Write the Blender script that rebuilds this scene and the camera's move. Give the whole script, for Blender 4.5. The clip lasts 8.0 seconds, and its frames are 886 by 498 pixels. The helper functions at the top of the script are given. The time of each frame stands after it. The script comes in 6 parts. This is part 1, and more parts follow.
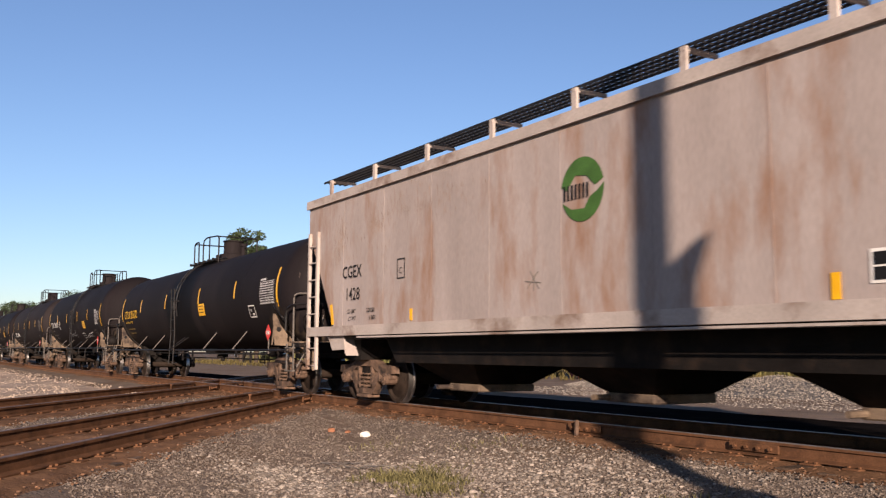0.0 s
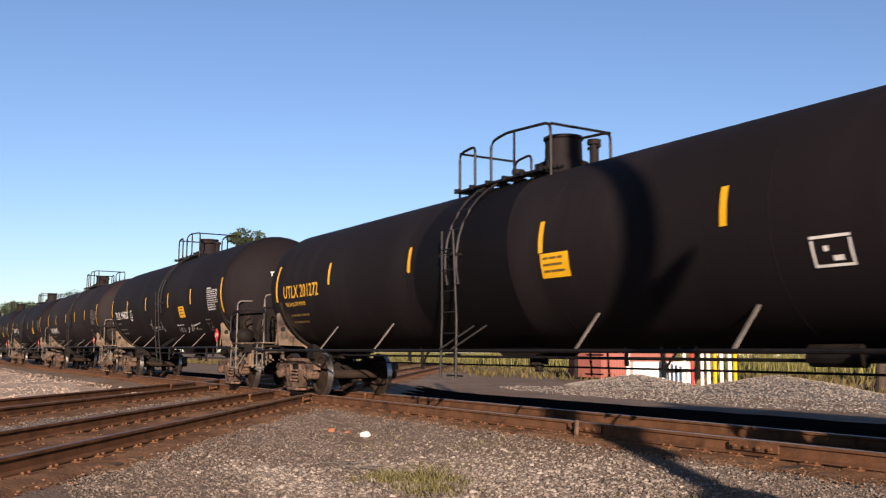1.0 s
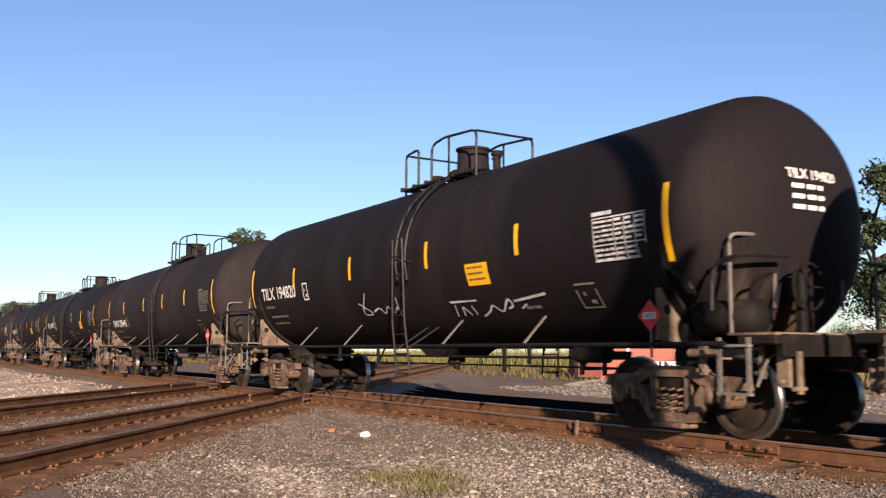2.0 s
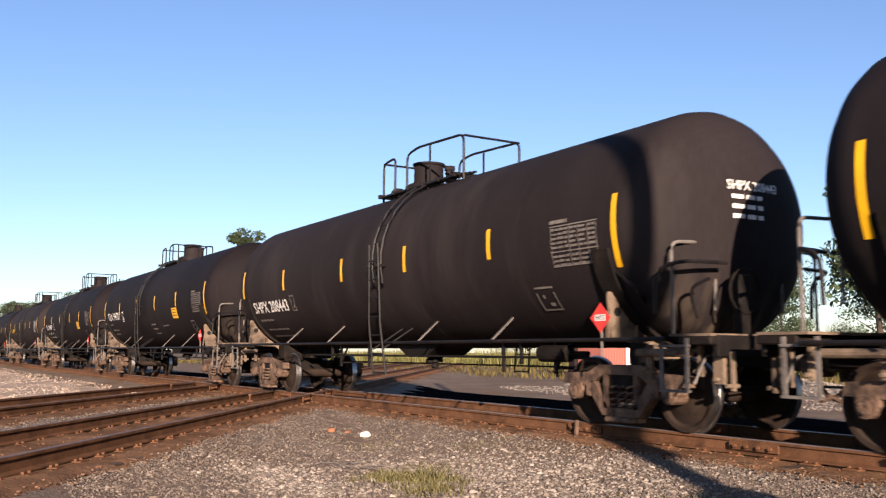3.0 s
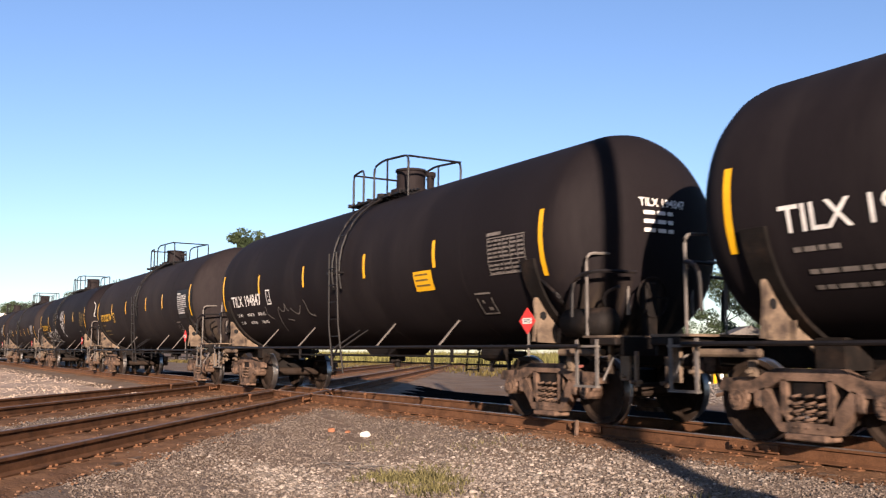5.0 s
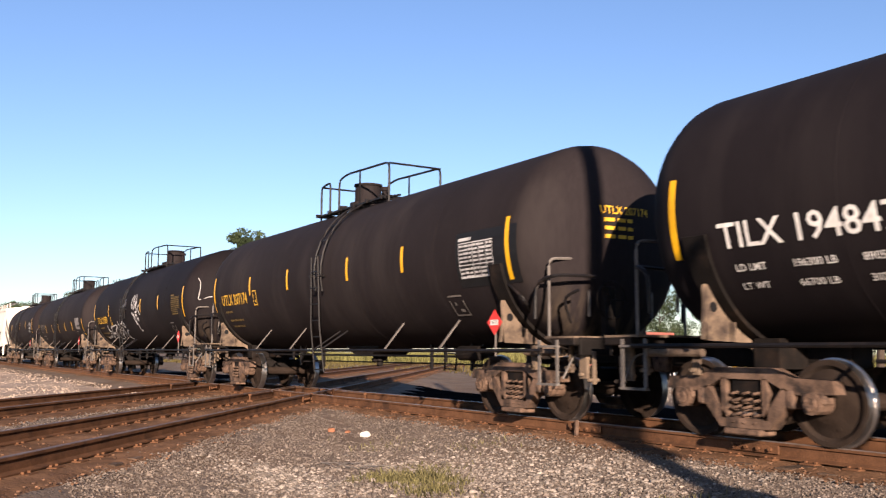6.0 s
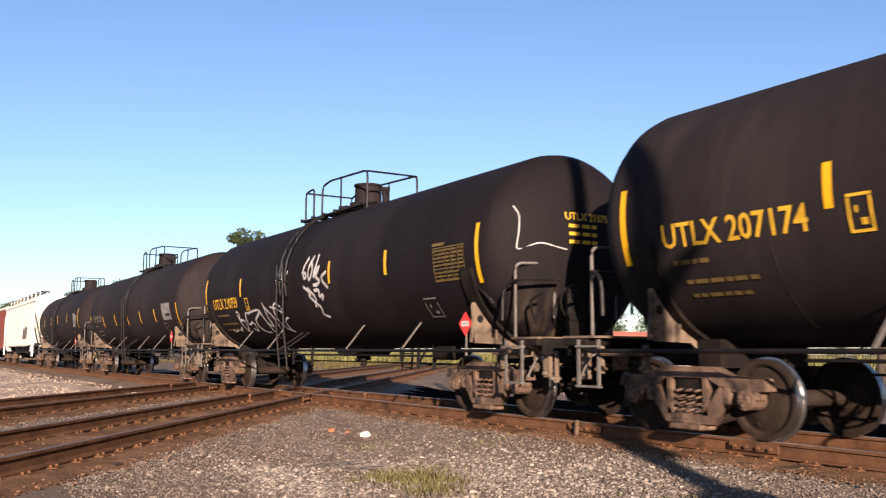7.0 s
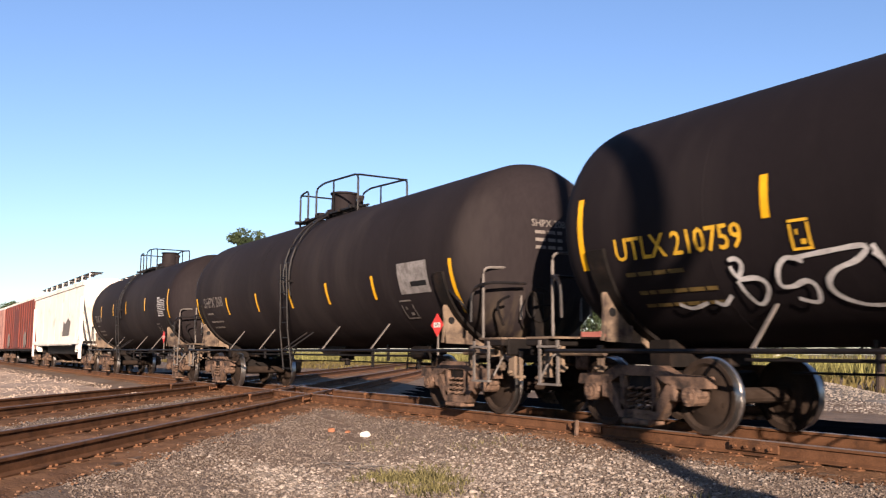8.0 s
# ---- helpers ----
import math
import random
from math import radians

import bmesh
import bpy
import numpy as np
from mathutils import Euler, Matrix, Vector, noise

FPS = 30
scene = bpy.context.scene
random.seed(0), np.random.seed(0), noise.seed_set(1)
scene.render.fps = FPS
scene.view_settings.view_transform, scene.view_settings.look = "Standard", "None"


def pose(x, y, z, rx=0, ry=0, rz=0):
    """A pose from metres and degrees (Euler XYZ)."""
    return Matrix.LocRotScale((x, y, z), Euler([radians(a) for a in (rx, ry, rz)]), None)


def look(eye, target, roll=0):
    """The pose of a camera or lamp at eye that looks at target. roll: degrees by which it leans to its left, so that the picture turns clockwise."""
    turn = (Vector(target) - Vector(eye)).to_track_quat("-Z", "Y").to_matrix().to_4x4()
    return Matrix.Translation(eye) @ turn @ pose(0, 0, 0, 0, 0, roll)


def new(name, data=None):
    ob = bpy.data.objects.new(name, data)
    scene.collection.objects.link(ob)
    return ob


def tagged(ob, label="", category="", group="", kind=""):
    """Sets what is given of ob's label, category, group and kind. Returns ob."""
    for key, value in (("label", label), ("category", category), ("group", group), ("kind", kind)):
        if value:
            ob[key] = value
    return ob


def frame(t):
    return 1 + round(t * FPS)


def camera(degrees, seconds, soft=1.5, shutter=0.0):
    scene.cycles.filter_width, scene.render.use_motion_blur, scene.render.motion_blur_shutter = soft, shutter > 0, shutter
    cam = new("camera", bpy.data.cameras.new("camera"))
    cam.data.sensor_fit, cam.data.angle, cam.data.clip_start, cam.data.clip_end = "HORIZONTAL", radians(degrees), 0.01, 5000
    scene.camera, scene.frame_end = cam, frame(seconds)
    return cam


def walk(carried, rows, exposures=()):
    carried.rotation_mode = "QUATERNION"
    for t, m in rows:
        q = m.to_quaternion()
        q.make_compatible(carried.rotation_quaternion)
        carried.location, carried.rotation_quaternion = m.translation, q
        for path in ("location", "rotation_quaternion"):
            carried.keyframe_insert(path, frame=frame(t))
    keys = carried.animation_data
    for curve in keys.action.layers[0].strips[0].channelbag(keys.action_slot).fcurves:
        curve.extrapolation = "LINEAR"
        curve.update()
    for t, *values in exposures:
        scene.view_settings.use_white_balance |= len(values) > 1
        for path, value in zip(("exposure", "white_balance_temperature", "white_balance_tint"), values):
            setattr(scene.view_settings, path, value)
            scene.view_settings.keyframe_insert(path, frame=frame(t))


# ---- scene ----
H_EYE = 0.968                     # eye above the rail tops (z = 0 is the rail tops)
EYE = (0.0, 0.0, H_EYE)
AIM = (-0.8486, 0.5167, H_EYE + 0.1138)
cam = camera(52.21, 8.0, soft=1.25, shutter=0.08)
walk(cam, [(0.0, look(EYE, AIM, 0.31)), (8.0, look(EYE, AIM, 0.31))], [(0.0, 1.25, 6500, 15), (0.5, 1.25, 6500, 15), (1.0, 1.33, 6500, 15), (1.5, 1.43, 6500, 15), (2.0, 1.57, 6500, 15), (3.0, 1.68, 6500, 15), (8.0, 1.68, 6500, 15)])

# ---- light ----
SUN = Vector((0.883, -0.425, 0.255)).normalized()
world = bpy.data.worlds.new("world")
scene.world = world
world.use_nodes = True
wn = world.node_tree.nodes
sky = wn.new("ShaderNodeTexSky")
sky.sky_type = "NISHITA"
sky.sun_disc = False
sky.sun_elevation = math.asin(SUN.z)
sky.sun_rotation = math.atan2(SUN.x, SUN.y)
sky.air_density, sky.dust_density, sky.ozone_density = 1.0, 0.3, 2.6
wn["Background"].inputs["Strength"].default_value = 0.056
haze = wn.new("ShaderNodeVectorMath")
haze.operation = "MULTIPLY"
haze.inputs[1].default_value = (0.95, 0.97, 1.10)
world.node_tree.links.new(sky.outputs["Color"], haze.inputs[0])
world.node_tree.links.new(haze.outputs[0], wn["Background"].inputs["Color"])
sun_data = bpy.data.lights.new("sun", "SUN")
sun_data.energy, sun_data.angle, sun_data.color = 5.0, radians(0.5), (1.0, 0.80, 0.62)
sun = new("sun", sun_data)
sun.matrix_world = look((0, 0, 30), Vector((0, 0, 30)) - SUN)

# ---- plan ----
Y_NEAR, GAUGE = 8.525, 1.505      # near rail of the train's track; rail centre to rail centre
Y_MID = Y_NEAR + GAUGE / 2        # the track's centre line
BETA = radians(144.6)             # heading of the crossing tracks
B_DIR = Vector((math.cos(BETA), math.sin(BETA), 0))
B_NOR = Vector((-math.sin(BETA), math.cos(BETA), 0))
OFF_A, OFF_C = 4.59, 8.59         # first rail of each crossing track, along B_NOR
SPEED, SLOW = 16.65, -0.031


def train_s(t):
    return SPEED * (t - 4) + SLOW * (t - 4) ** 2 / 2


# ---- materials ----
def links(m, a, b):
    m.node_tree.links.new(a, b)


def material(name, colour, rough=0.6, metal=0.0, vary=0.25, scale=3.0, fine=40.0, bump=0.15, dirt=None, dirt_amount=0.4,
             dirt_scale=1.2, piece=0.0, stretch=(1, 1, 1), specular=0.15, island=0.0):
    """Base colour with broad and fine variation, patches of dirt and fine relief."""
    m = bpy.data.materials.new(name)
    m.use_nodes = True
    n = m.node_tree.nodes
    bs = n["Principled BSDF"]
    bs.inputs["Roughness"].default_value, bs.inputs["Metallic"].default_value = rough, metal
    bs.inputs["Specular IOR Level"].default_value = specular
    tc = n.new("ShaderNodeTexCoord")
    mp = n.new("ShaderNodeMapping")
    mp.inputs["Scale"].default_value = stretch
    links(m, tc.outputs["Object"], mp.inputs["Vector"])
    broad = n.new("ShaderNodeTexNoise")
    broad.inputs["Scale"].default_value, broad.inputs["Detail"].default_value = scale, 6
    grain = n.new("ShaderNodeTexNoise")
    grain.inputs["Scale"].default_value, grain.inputs["Detail"].default_value = fine, 3
    for t in (broad, grain):
        links(m, mp.outputs["Vector"], t.inputs["Vector"])
    ramp = n.new("ShaderNodeMapRange")
    ramp.inputs[1].default_value, ramp.inputs[2].default_value = 0.3, 0.7
    ramp.inputs[3].default_value, ramp.inputs[4].default_value = 1 - vary, 1 + vary
    links(m, broad.outputs["Fac"], ramp.inputs[0])
    ramp2 = n.new("ShaderNodeMapRange")
    ramp2.inputs[1].default_value, ramp2.inputs[2].default_value = 0.3, 0.7
    ramp2.inputs[3].default_value, ramp2.inputs[4].default_value = 1 - vary * 0.6, 1 + vary * 0.6
    links(m, grain.outputs["Fac"], ramp2.inputs[0])
    mul = n.new("ShaderNodeMath")
    mul.operation = "MULTIPLY"
    links(m, ramp.outputs[0], mul.inputs[0])
    links(m, ramp2.outputs[0], mul.inputs[1])
    value = mul.outputs[0]
    if piece or island:
        src = n.new("ShaderNodeObjectInfo").outputs["Random"] if piece else n.new("ShaderNodeNewGeometry").outputs["Random Per Island"]
        r3 = n.new("ShaderNodeMapRange")
        r3.inputs[3].default_value, r3.inputs[4].default_value = 1 - (piece or island), 1 + (piece or island)
        links(m, src, r3.inputs[0])
        mul2 = n.new("ShaderNodeMath")
        mul2.operation = "MULTIPLY"
        links(m, value, mul2.inputs[0])
        links(m, r3.outputs[0], mul2.inputs[1])
        value = mul2.outputs[0]
    tint = n.new("ShaderNodeVectorMath")
    tint.operation = "SCALE"
    tint.inputs[0].default_value = colour
    links(m, value, tint.inputs["Scale"])
    out = tint.outputs[0]
    if dirt:
        patch = n.new("ShaderNodeTexNoise")
        patch.inputs["Scale"].default_value, patch.inputs["Detail"].default_value = dirt_scale, 8
        patch.inputs["Roughness"].default_value = 0.65
        links(m, mp.outputs["Vector"], patch.inputs["Vector"])
        pr = n.new("ShaderNodeMapRange")
        pr.inputs[1].default_value, pr.inputs[2].default_value = 0.62 - dirt_amount * 0.3, 0.78 - dirt_amount * 0.3
        links(m, patch.outputs["Fac"], pr.inputs[0])
        mix = n.new("ShaderNodeMix")
        mix.data_type = "RGBA"
        links(m, pr.outputs[0], mix.inputs[0])
        links(m, out, mix.inputs[6])
        mix.inputs[7].default_value = (*dirt, 1)
        out = mix.outputs[2]
    links(m, out, bs.inputs["Base Color"])
    if bump:
        bp = n.new("ShaderNodeBump")
        bp.inputs["Strength"].default_value, bp.inputs["Distance"].default_value = bump, 0.02
        links(m, grain.outputs["Fac"], bp.inputs["Height"])
        links(m, bp.outputs["Normal"], bs.inputs["Normal"])
    return m


M_TANK = material("tank_paint", (0.0090, 0.0073, 0.0082), 0.68, vary=0.16, scale=0.5, fine=25, bump=0.03, dirt=(0.0142, 0.0117, 0.0123), dirt_amount=0.35, dirt_scale=0.45, stretch=(2.0, 1, 0.32), specular=0.05)
M_TANK_OLD = material("tank_paint_dusty", (0.0140, 0.0113, 0.0120), 0.72, vary=0.18, scale=0.6, fine=18, bump=0.04, dirt=(0.0225, 0.0186, 0.0184), dirt_amount=0.38, dirt_scale=0.5, stretch=(1.8, 1, 0.3), specular=0.05)
M_SPILL = material("spill_stain", (0.00374, 0.00336, 0.00411), 0.65, vary=0.2, scale=0.8, fine=20, bump=0.02, specular=0.06)
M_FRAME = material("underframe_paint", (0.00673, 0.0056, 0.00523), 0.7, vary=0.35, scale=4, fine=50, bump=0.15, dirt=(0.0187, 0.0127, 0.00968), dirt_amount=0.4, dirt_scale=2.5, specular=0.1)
M_GUSSET = material("dusty_plate", (0.125, 0.092, 0.066), 0.8, vary=0.25, scale=3, fine=40, bump=0.12, dirt=(0.028, 0.021, 0.0187), dirt_amount=0.45, dirt_scale=2)
M_TRUCK = material("rusty_casting", (0.098, 0.063, 0.045), 0.85, vary=0.35, scale=6, fine=60, bump=0.3, dirt=(0.021, 0.016, 0.014), dirt_amount=0.5, dirt_scale=4)
M_WHEEL = material("wheel_steel", (0.022, 0.0155, 0.012), 0.85, vary=0.3, scale=5, fine=50, bump=0.15, dirt=(0.024, 0.018, 0.015), dirt_amount=0.4, dirt_scale=3, specular=0.05)
M_TREAD = material("polished_steel", (0.38, 0.36, 0.35), 0.34, 1.0, vary=0.1, scale=8, fine=60, bump=0.03)
M_PIPE = material("dark_pipe", (0.00673, 0.00598, 0.00635), 0.5, vary=0.3, scale=6, fine=50, bump=0.1, dirt=(0.0187, 0.0134, 0.0112), dirt_amount=0.25, dirt_scale=4)
M_STRUT = material("grey_strut", (0.096, 0.0864, 0.0792), 0.7, vary=0.25, scale=5, fine=40, bump=0.1)
M_YELLOW = material("yellow_reflector", (0.562, 0.3, 0.009), 0.35, vary=0.08, scale=6, fine=60, bump=0.02)
M_YPAINT = material("yellow_lettering", (0.496, 0.288, 0.024), 0.6, vary=0.2, scale=8, fine=80, bump=0.02)
M_WPAINT = material("white_lettering", (0.544, 0.528, 0.504), 0.6, vary=0.15, scale=8, fine=80, bump=0.02)
M_SHEET = material("pale_data_sheet", (0.17, 0.16, 0.155), 0.7, vary=0.2, scale=5, fine=40, bump=0.02, dirt=(0.10, 0.09, 0.085), dirt_amount=0.45, dirt_scale=6)
M_SPRAY = material("white_spray_paint", (0.36, 0.35, 0.345), 0.7, vary=0.3, scale=4, fine=30, bump=0.02)
M_FADED = material("faded_lettering", (0.12, 0.106, 0.096), 0.7, vary=0.3, scale=8, fine=80, bump=0.02)
M_FADEDY = material("faded_yellow_lettering", (0.106, 0.072, 0.024), 0.7, vary=0.3, scale=8, fine=80, bump=0.02)
M_BLACK = material("black_lettering", (0.00747, 0.00747, 0.00824), 0.6, vary=0.2, scale=8, fine=80, bump=0.02)
M_RED = material("red_placard", (0.434, 0.035, 0.0315), 0.5, vary=0.12, scale=8, fine=60, bump=0.02)
M_GREEN = material("green_emblem", (0.0374, 0.0896, 0.0206), 0.6, vary=0.18, scale=4, fine=50, bump=0.03)
M_HOPPER = material("weathered_grey_paint", (0.262, 0.224, 0.210), 0.7, vary=0.13, scale=0.9, fine=22, bump=0.05, dirt=(0.20, 0.118, 0.08), dirt_amount=0.36, dirt_scale=0.8, stretch=(1.4, 1, 0.42))
M_HOPTRIM = material("pale_grey_trim", (0.30, 0.262, 0.240), 0.7, vary=0.15, scale=1.5, fine=30, bump=0.06, dirt=(0.127, 0.0785, 0.0561), dirt_amount=0.3, dirt_scale=1.0)
M_GRATE = material("walkway_grating", (0.0112, 0.0112, 0.013), 0.6, vary=0.3, scale=5, fine=50, bump=0.1)
M_WHITECAR = material("white_car_paint", (0.57, 0.54, 0.495), 0.55, vary=0.08, scale=1, fine=20, bump=0.04, dirt=(0.375, 0.315, 0.255), dirt_amount=0.2, dirt_scale=0.8)
M_REDCAR = material("oxide_red_paint", (0.112, 0.028, 0.0206), 0.65, vary=0.18, scale=1, fine=20, bump=0.05, dirt=(0.0673, 0.0262, 0.0206), dirt_amount=0.4, dirt_scale=0.7)
M_PINKCAR = material("faded_red_paint", (0.206, 0.112, 0.0968), 0.7, vary=0.15, scale=1, fine=20, bump=0.05)
M_RAIL = material("rusty_rail", (0.0896, 0.043, 0.0224), 0.9, vary=0.3, scale=4, fine=60, bump=0.2, dirt=(0.0448, 0.0232, 0.0142), dirt_amount=0.35, dirt_scale=3, specular=0.1)
M_HEAD = material("worn_rail_head", (0.3, 0.26, 0.25), 0.5, 0.8, vary=0.2, scale=3, fine=60, bump=0.05, dirt=(0.2, 0.12, 0.08), dirt_amount=0.3, dirt_scale=5)
M_OLDHEAD = material("dull_rail_head", (0.13, 0.10, 0.09), 0.65, 0.5, vary=0.25, scale=3, fine=60, bump=0.05, dirt=(0.09, 0.05, 0.033), dirt_amount=0.45, dirt_scale=5)
M_TIE = material("weathered_tie", (0.072, 0.047, 0.032), 0.9, vary=0.35, scale=3, fine=40, bump=0.4, stretch=(1, 6, 6), piece=0.3)
M_GROUND = material("gravel_ground", (0.136, 0.106, 0.085), 0.95, vary=0.28, scale=0.9, fine=28, bump=1.0, dirt=(0.115, 0.080, 0.056), dirt_amount=0.5, dirt_scale=0.45, specular=0.04)
M_BALLAST = material("rust_stained_ballast", (0.150, 0.083, 0.047), 0.95, vary=0.35, scale=1.6, fine=24, bump=0.9, dirt=(0.085, 0.046, 0.027), dirt_amount=0.5, dirt_scale=1.5, specular=0.04)
# near-black ground colour that carries the train's shade
M_TRAIN_SHADE = material("train_shade_black", (0.00824, 0.0071, 0.00673), 0.95, vary=0.35, scale=1.5, fine=24, bump=0.7, specular=0.0)
M_PALE = material("pale_gravel", (0.29, 0.229, 0.181), 0.95, vary=0.22, scale=1.3, fine=16, bump=0.8, dirt=(0.22, 0.158, 0.114), dirt_amount=0.3, dirt_scale=0.5, specular=0.04)
M_STONE = material("loose_stone", (0.124, 0.101, 0.084), 0.9, vary=0.2, scale=8, fine=60, bump=0.25, island=0.45, specular=0.05)
M_PALESTONE = material("pale_stone", (0.168, 0.144, 0.123), 0.9, vary=0.2, scale=8, fine=60, bump=0.25, island=0.6)
M_WHITESTONE = material("white_stone", (0.6, 0.56, 0.496), 0.85, vary=0.1, scale=12, fine=60, bump=0.2)
M_BRICKBIT = material("brick_fragment", (0.187, 0.0824, 0.0448), 0.9, vary=0.2, scale=12, fine=60, bump=0.3)
M_MOUND = material("grey_gravel_pile", (0.123, 0.112, 0.102), 0.95, vary=0.3, scale=3, fine=20, bump=0.8)
M_REED = material("yellow_green_reeds", (0.105, 0.100, 0.034), 0.8, vary=0.3, scale=0.3, fine=3, bump=0, island=0.55)
M_GRASS = material("dry_grass", (0.0654, 0.0523, 0.0187), 0.8, vary=0.3, scale=2, fine=9, bump=0, island=0.5)
M_WEED = material("low_weeds", (0.085, 0.076, 0.033), 0.8, vary=0.3, scale=2, fine=9, bump=0, island=0.6)
M_LEAF = material("tree_leaves", (0.031, 0.045, 0.020), 0.7, vary=0.3, scale=0.5, fine=4, bump=0, island=0.5)
M_BARK = material("bark", (0.0448, 0.0336, 0.0262), 0.9, vary=0.3, scale=2, fine=20, bump=0.5)
M_CONTAINER = material("red_container_paint", (0.23, 0.0816, 0.0648), 0.6, vary=0.12, scale=1, fine=15, bump=0.04, dirt=(0.192, 0.072, 0.0528), dirt_amount=0.3, dirt_scale=1)
M_WHITEWALL = material("white_paint", (0.6, 0.578, 0.54), 0.6, vary=0.06, scale=3, fine=30, bump=0.05)
M_DARKPOST = material("dark_post", (0.0112, 0.00936, 0.00824), 0.8, vary=0.3, scale=4, fine=30, bump=0.2)
M_WOODPOLE = material("creosoted_pole", (0.0336, 0.0224, 0.0168), 0.9, vary=0.3, scale=2, fine=30, bump=0.4, stretch=(6, 6, 1))


def wheel_dust(m, colour):
    """Tan dust thrown up by the wheels, in streaks low on the tank's ends."""
    n = m.node_tree.nodes
    bs = n["Principled BSDF"]
    src = bs.inputs["Base Color"].links[0].from_socket
    tc = n.new("ShaderNodeTexCoord")
    sep = n.new("ShaderNodeSeparateXYZ")
    links(m, tc.outputs["Object"], sep.inputs[0])
    ax = n.new("ShaderNodeMath")
    ax.operation = "ABSOLUTE"
    links(m, sep.outputs["X"], ax.inputs[0])
    ends = n.new("ShaderNodeMapRange")
    ends.interpolation_type = "SMOOTHSTEP"
    ends.inputs[1].default_value, ends.inputs[2].default_value = 7.0, 7.5
    links(m, ax.outputs[0], ends.inputs[0])
    low = n.new("ShaderNodeMapRange")
    low.interpolation_type = "SMOOTHSTEP"
    low.inputs[1].default_value, low.inputs[2].default_value = 2.25, 1.30
    links(m, sep.outputs["Z"], low.inputs[0])
    mp = n.new("ShaderNodeMapping")
    mp.inputs["Scale"].default_value = (1.2, 3.5, 0.45)
    links(m, tc.outputs["Object"], mp.inputs["Vector"])
    streak = n.new("ShaderNodeTexNoise")
    streak.inputs["Scale"].default_value, streak.inputs["Detail"].default_value = 1.3, 5
    links(m, mp.outputs["Vector"], streak.inputs["Vector"])
    sr = n.new("ShaderNodeMapRange")
    sr.inputs[1].default_value, sr.inputs[2].default_value = 0.46, 0.70
    links(m, streak.outputs["Fac"], sr.inputs[0])
    f1, f2 = n.new("ShaderNodeMath"), n.new("ShaderNodeMath")
    f1.operation = f2.operation = "MULTIPLY"
    links(m, ends.outputs[0], f1.inputs[0])
    links(m, low.outputs[0], f1.inputs[1])
    links(m, f1.outputs[0], f2.inputs[0])
    links(m, sr.outputs[0], f2.inputs[1])
    mix = n.new("ShaderNodeMix")
    mix.data_type = "RGBA"
    links(m, f2.outputs[0], mix.inputs[0])
    links(m, src, mix.inputs[6])
    mix.inputs[7].default_value = (*colour, 1)
    links(m, mix.outputs[2], bs.inputs["Base Color"])


wheel_dust(M_TANK, (0.060, 0.045, 0.031))
wheel_dust(M_TANK_OLD, (0.068, 0.052, 0.036))


# ---- mesh helpers ----
def part(name, bm, mat, parent=None, label="", smooth=False, mats=None):
    me = bpy.data.meshes.new(name)
    bmesh.ops.recalc_face_normals(bm, faces=bm.faces[:])
    bm.to_mesh(me)
    bm.free()
    for m in (mats or [mat]):
        me.materials.append(m)
    if smooth:
        me.polygons.foreach_set("use_smooth", [True] * len(me.polygons))
    ob = new(name, me)
    if parent:
        ob.parent = parent
    if label:
        ob["label"] = label
    return ob


def box(bm, c, s, m=None, bevel=0.0):
    """A box of size s about c, turned by m about c; its edges may be cut."""
    r = bmesh.ops.create_cube(bm, size=1.0)
    vs = r["verts"]
    mat = Matrix.Translation(c) @ (m or Matrix()) @ Matrix.Diagonal((*s, 1))
    bmesh.ops.transform(bm, matrix=mat, verts=vs)
    if bevel:
        es = list({e for v in vs for e in v.link_edges})
        bmesh.ops.bevel(bm, geom=es, offset=bevel, segments=1, affect="EDGES")
    return vs


def rod(bm, a, b, r, seg=8, r2=None):
    """A round bar from a to b."""
    a, b = Vector(a), Vector(b)
    d = b - a
    q = d.to_track_quat("Z", "Y").to_matrix().to_4x4()
    return bmesh.ops.create_cone(bm, cap_ends=True, segments=seg, radius1=r, radius2=r if r2 is None else r2, depth=d.length,
                                 matrix=Matrix.Translation((a + b) / 2) @ q)["verts"]


def pipe(bm, pts, r, seg=6):
    """A bent round pipe through pts, with mitred corners."""
    pts = [Vector(p) for p in pts]
    rings = []
    for i, p in enumerate(pts):
        d = ((pts[min(i + 1, len(pts) - 1)] - p).normalized() + (p - pts[max(i - 1, 0)]).normalized()).normalized()
        up = Vector((0, 0, 1)) if abs(d.z) < 0.9 else Vector((0, 1, 0))
        side = d.cross(up).normalized()
        up = side.cross(d)
        rings.append([bm.verts.new(p + r * (math.cos(k * math.tau / seg) * side + math.sin(k * math.tau / seg) * up)) for k in range(seg)])
    for a, b in zip(rings, rings[1:]):
        for k in range(seg):
            bm.faces.new((a[k], a[(k + 1) % seg], b[(k + 1) % seg], b[k]))
    bm.faces.new(rings[0][::-1])
    bm.faces.new(rings[-1])


def soften(pts, cut=0.12, n=3):
    """Rounds the corners of a line of points."""
    pts = [Vector(p) for p in pts]
    out = [pts[0]]
    for a, b, c in zip(pts, pts[1:], pts[2:]):
        u, w = b + (a - b).normalized() * min(cut, (a - b).length / 2.1), b + (c - b).normalized() * min(cut, (c - b).length / 2.1)
        for k in range(n + 1):
            f = k / n
            out.append(u * (1 - f) ** 2 + b * 2 * f * (1 - f) + w * f * f)
    return out + [pts[-1]]


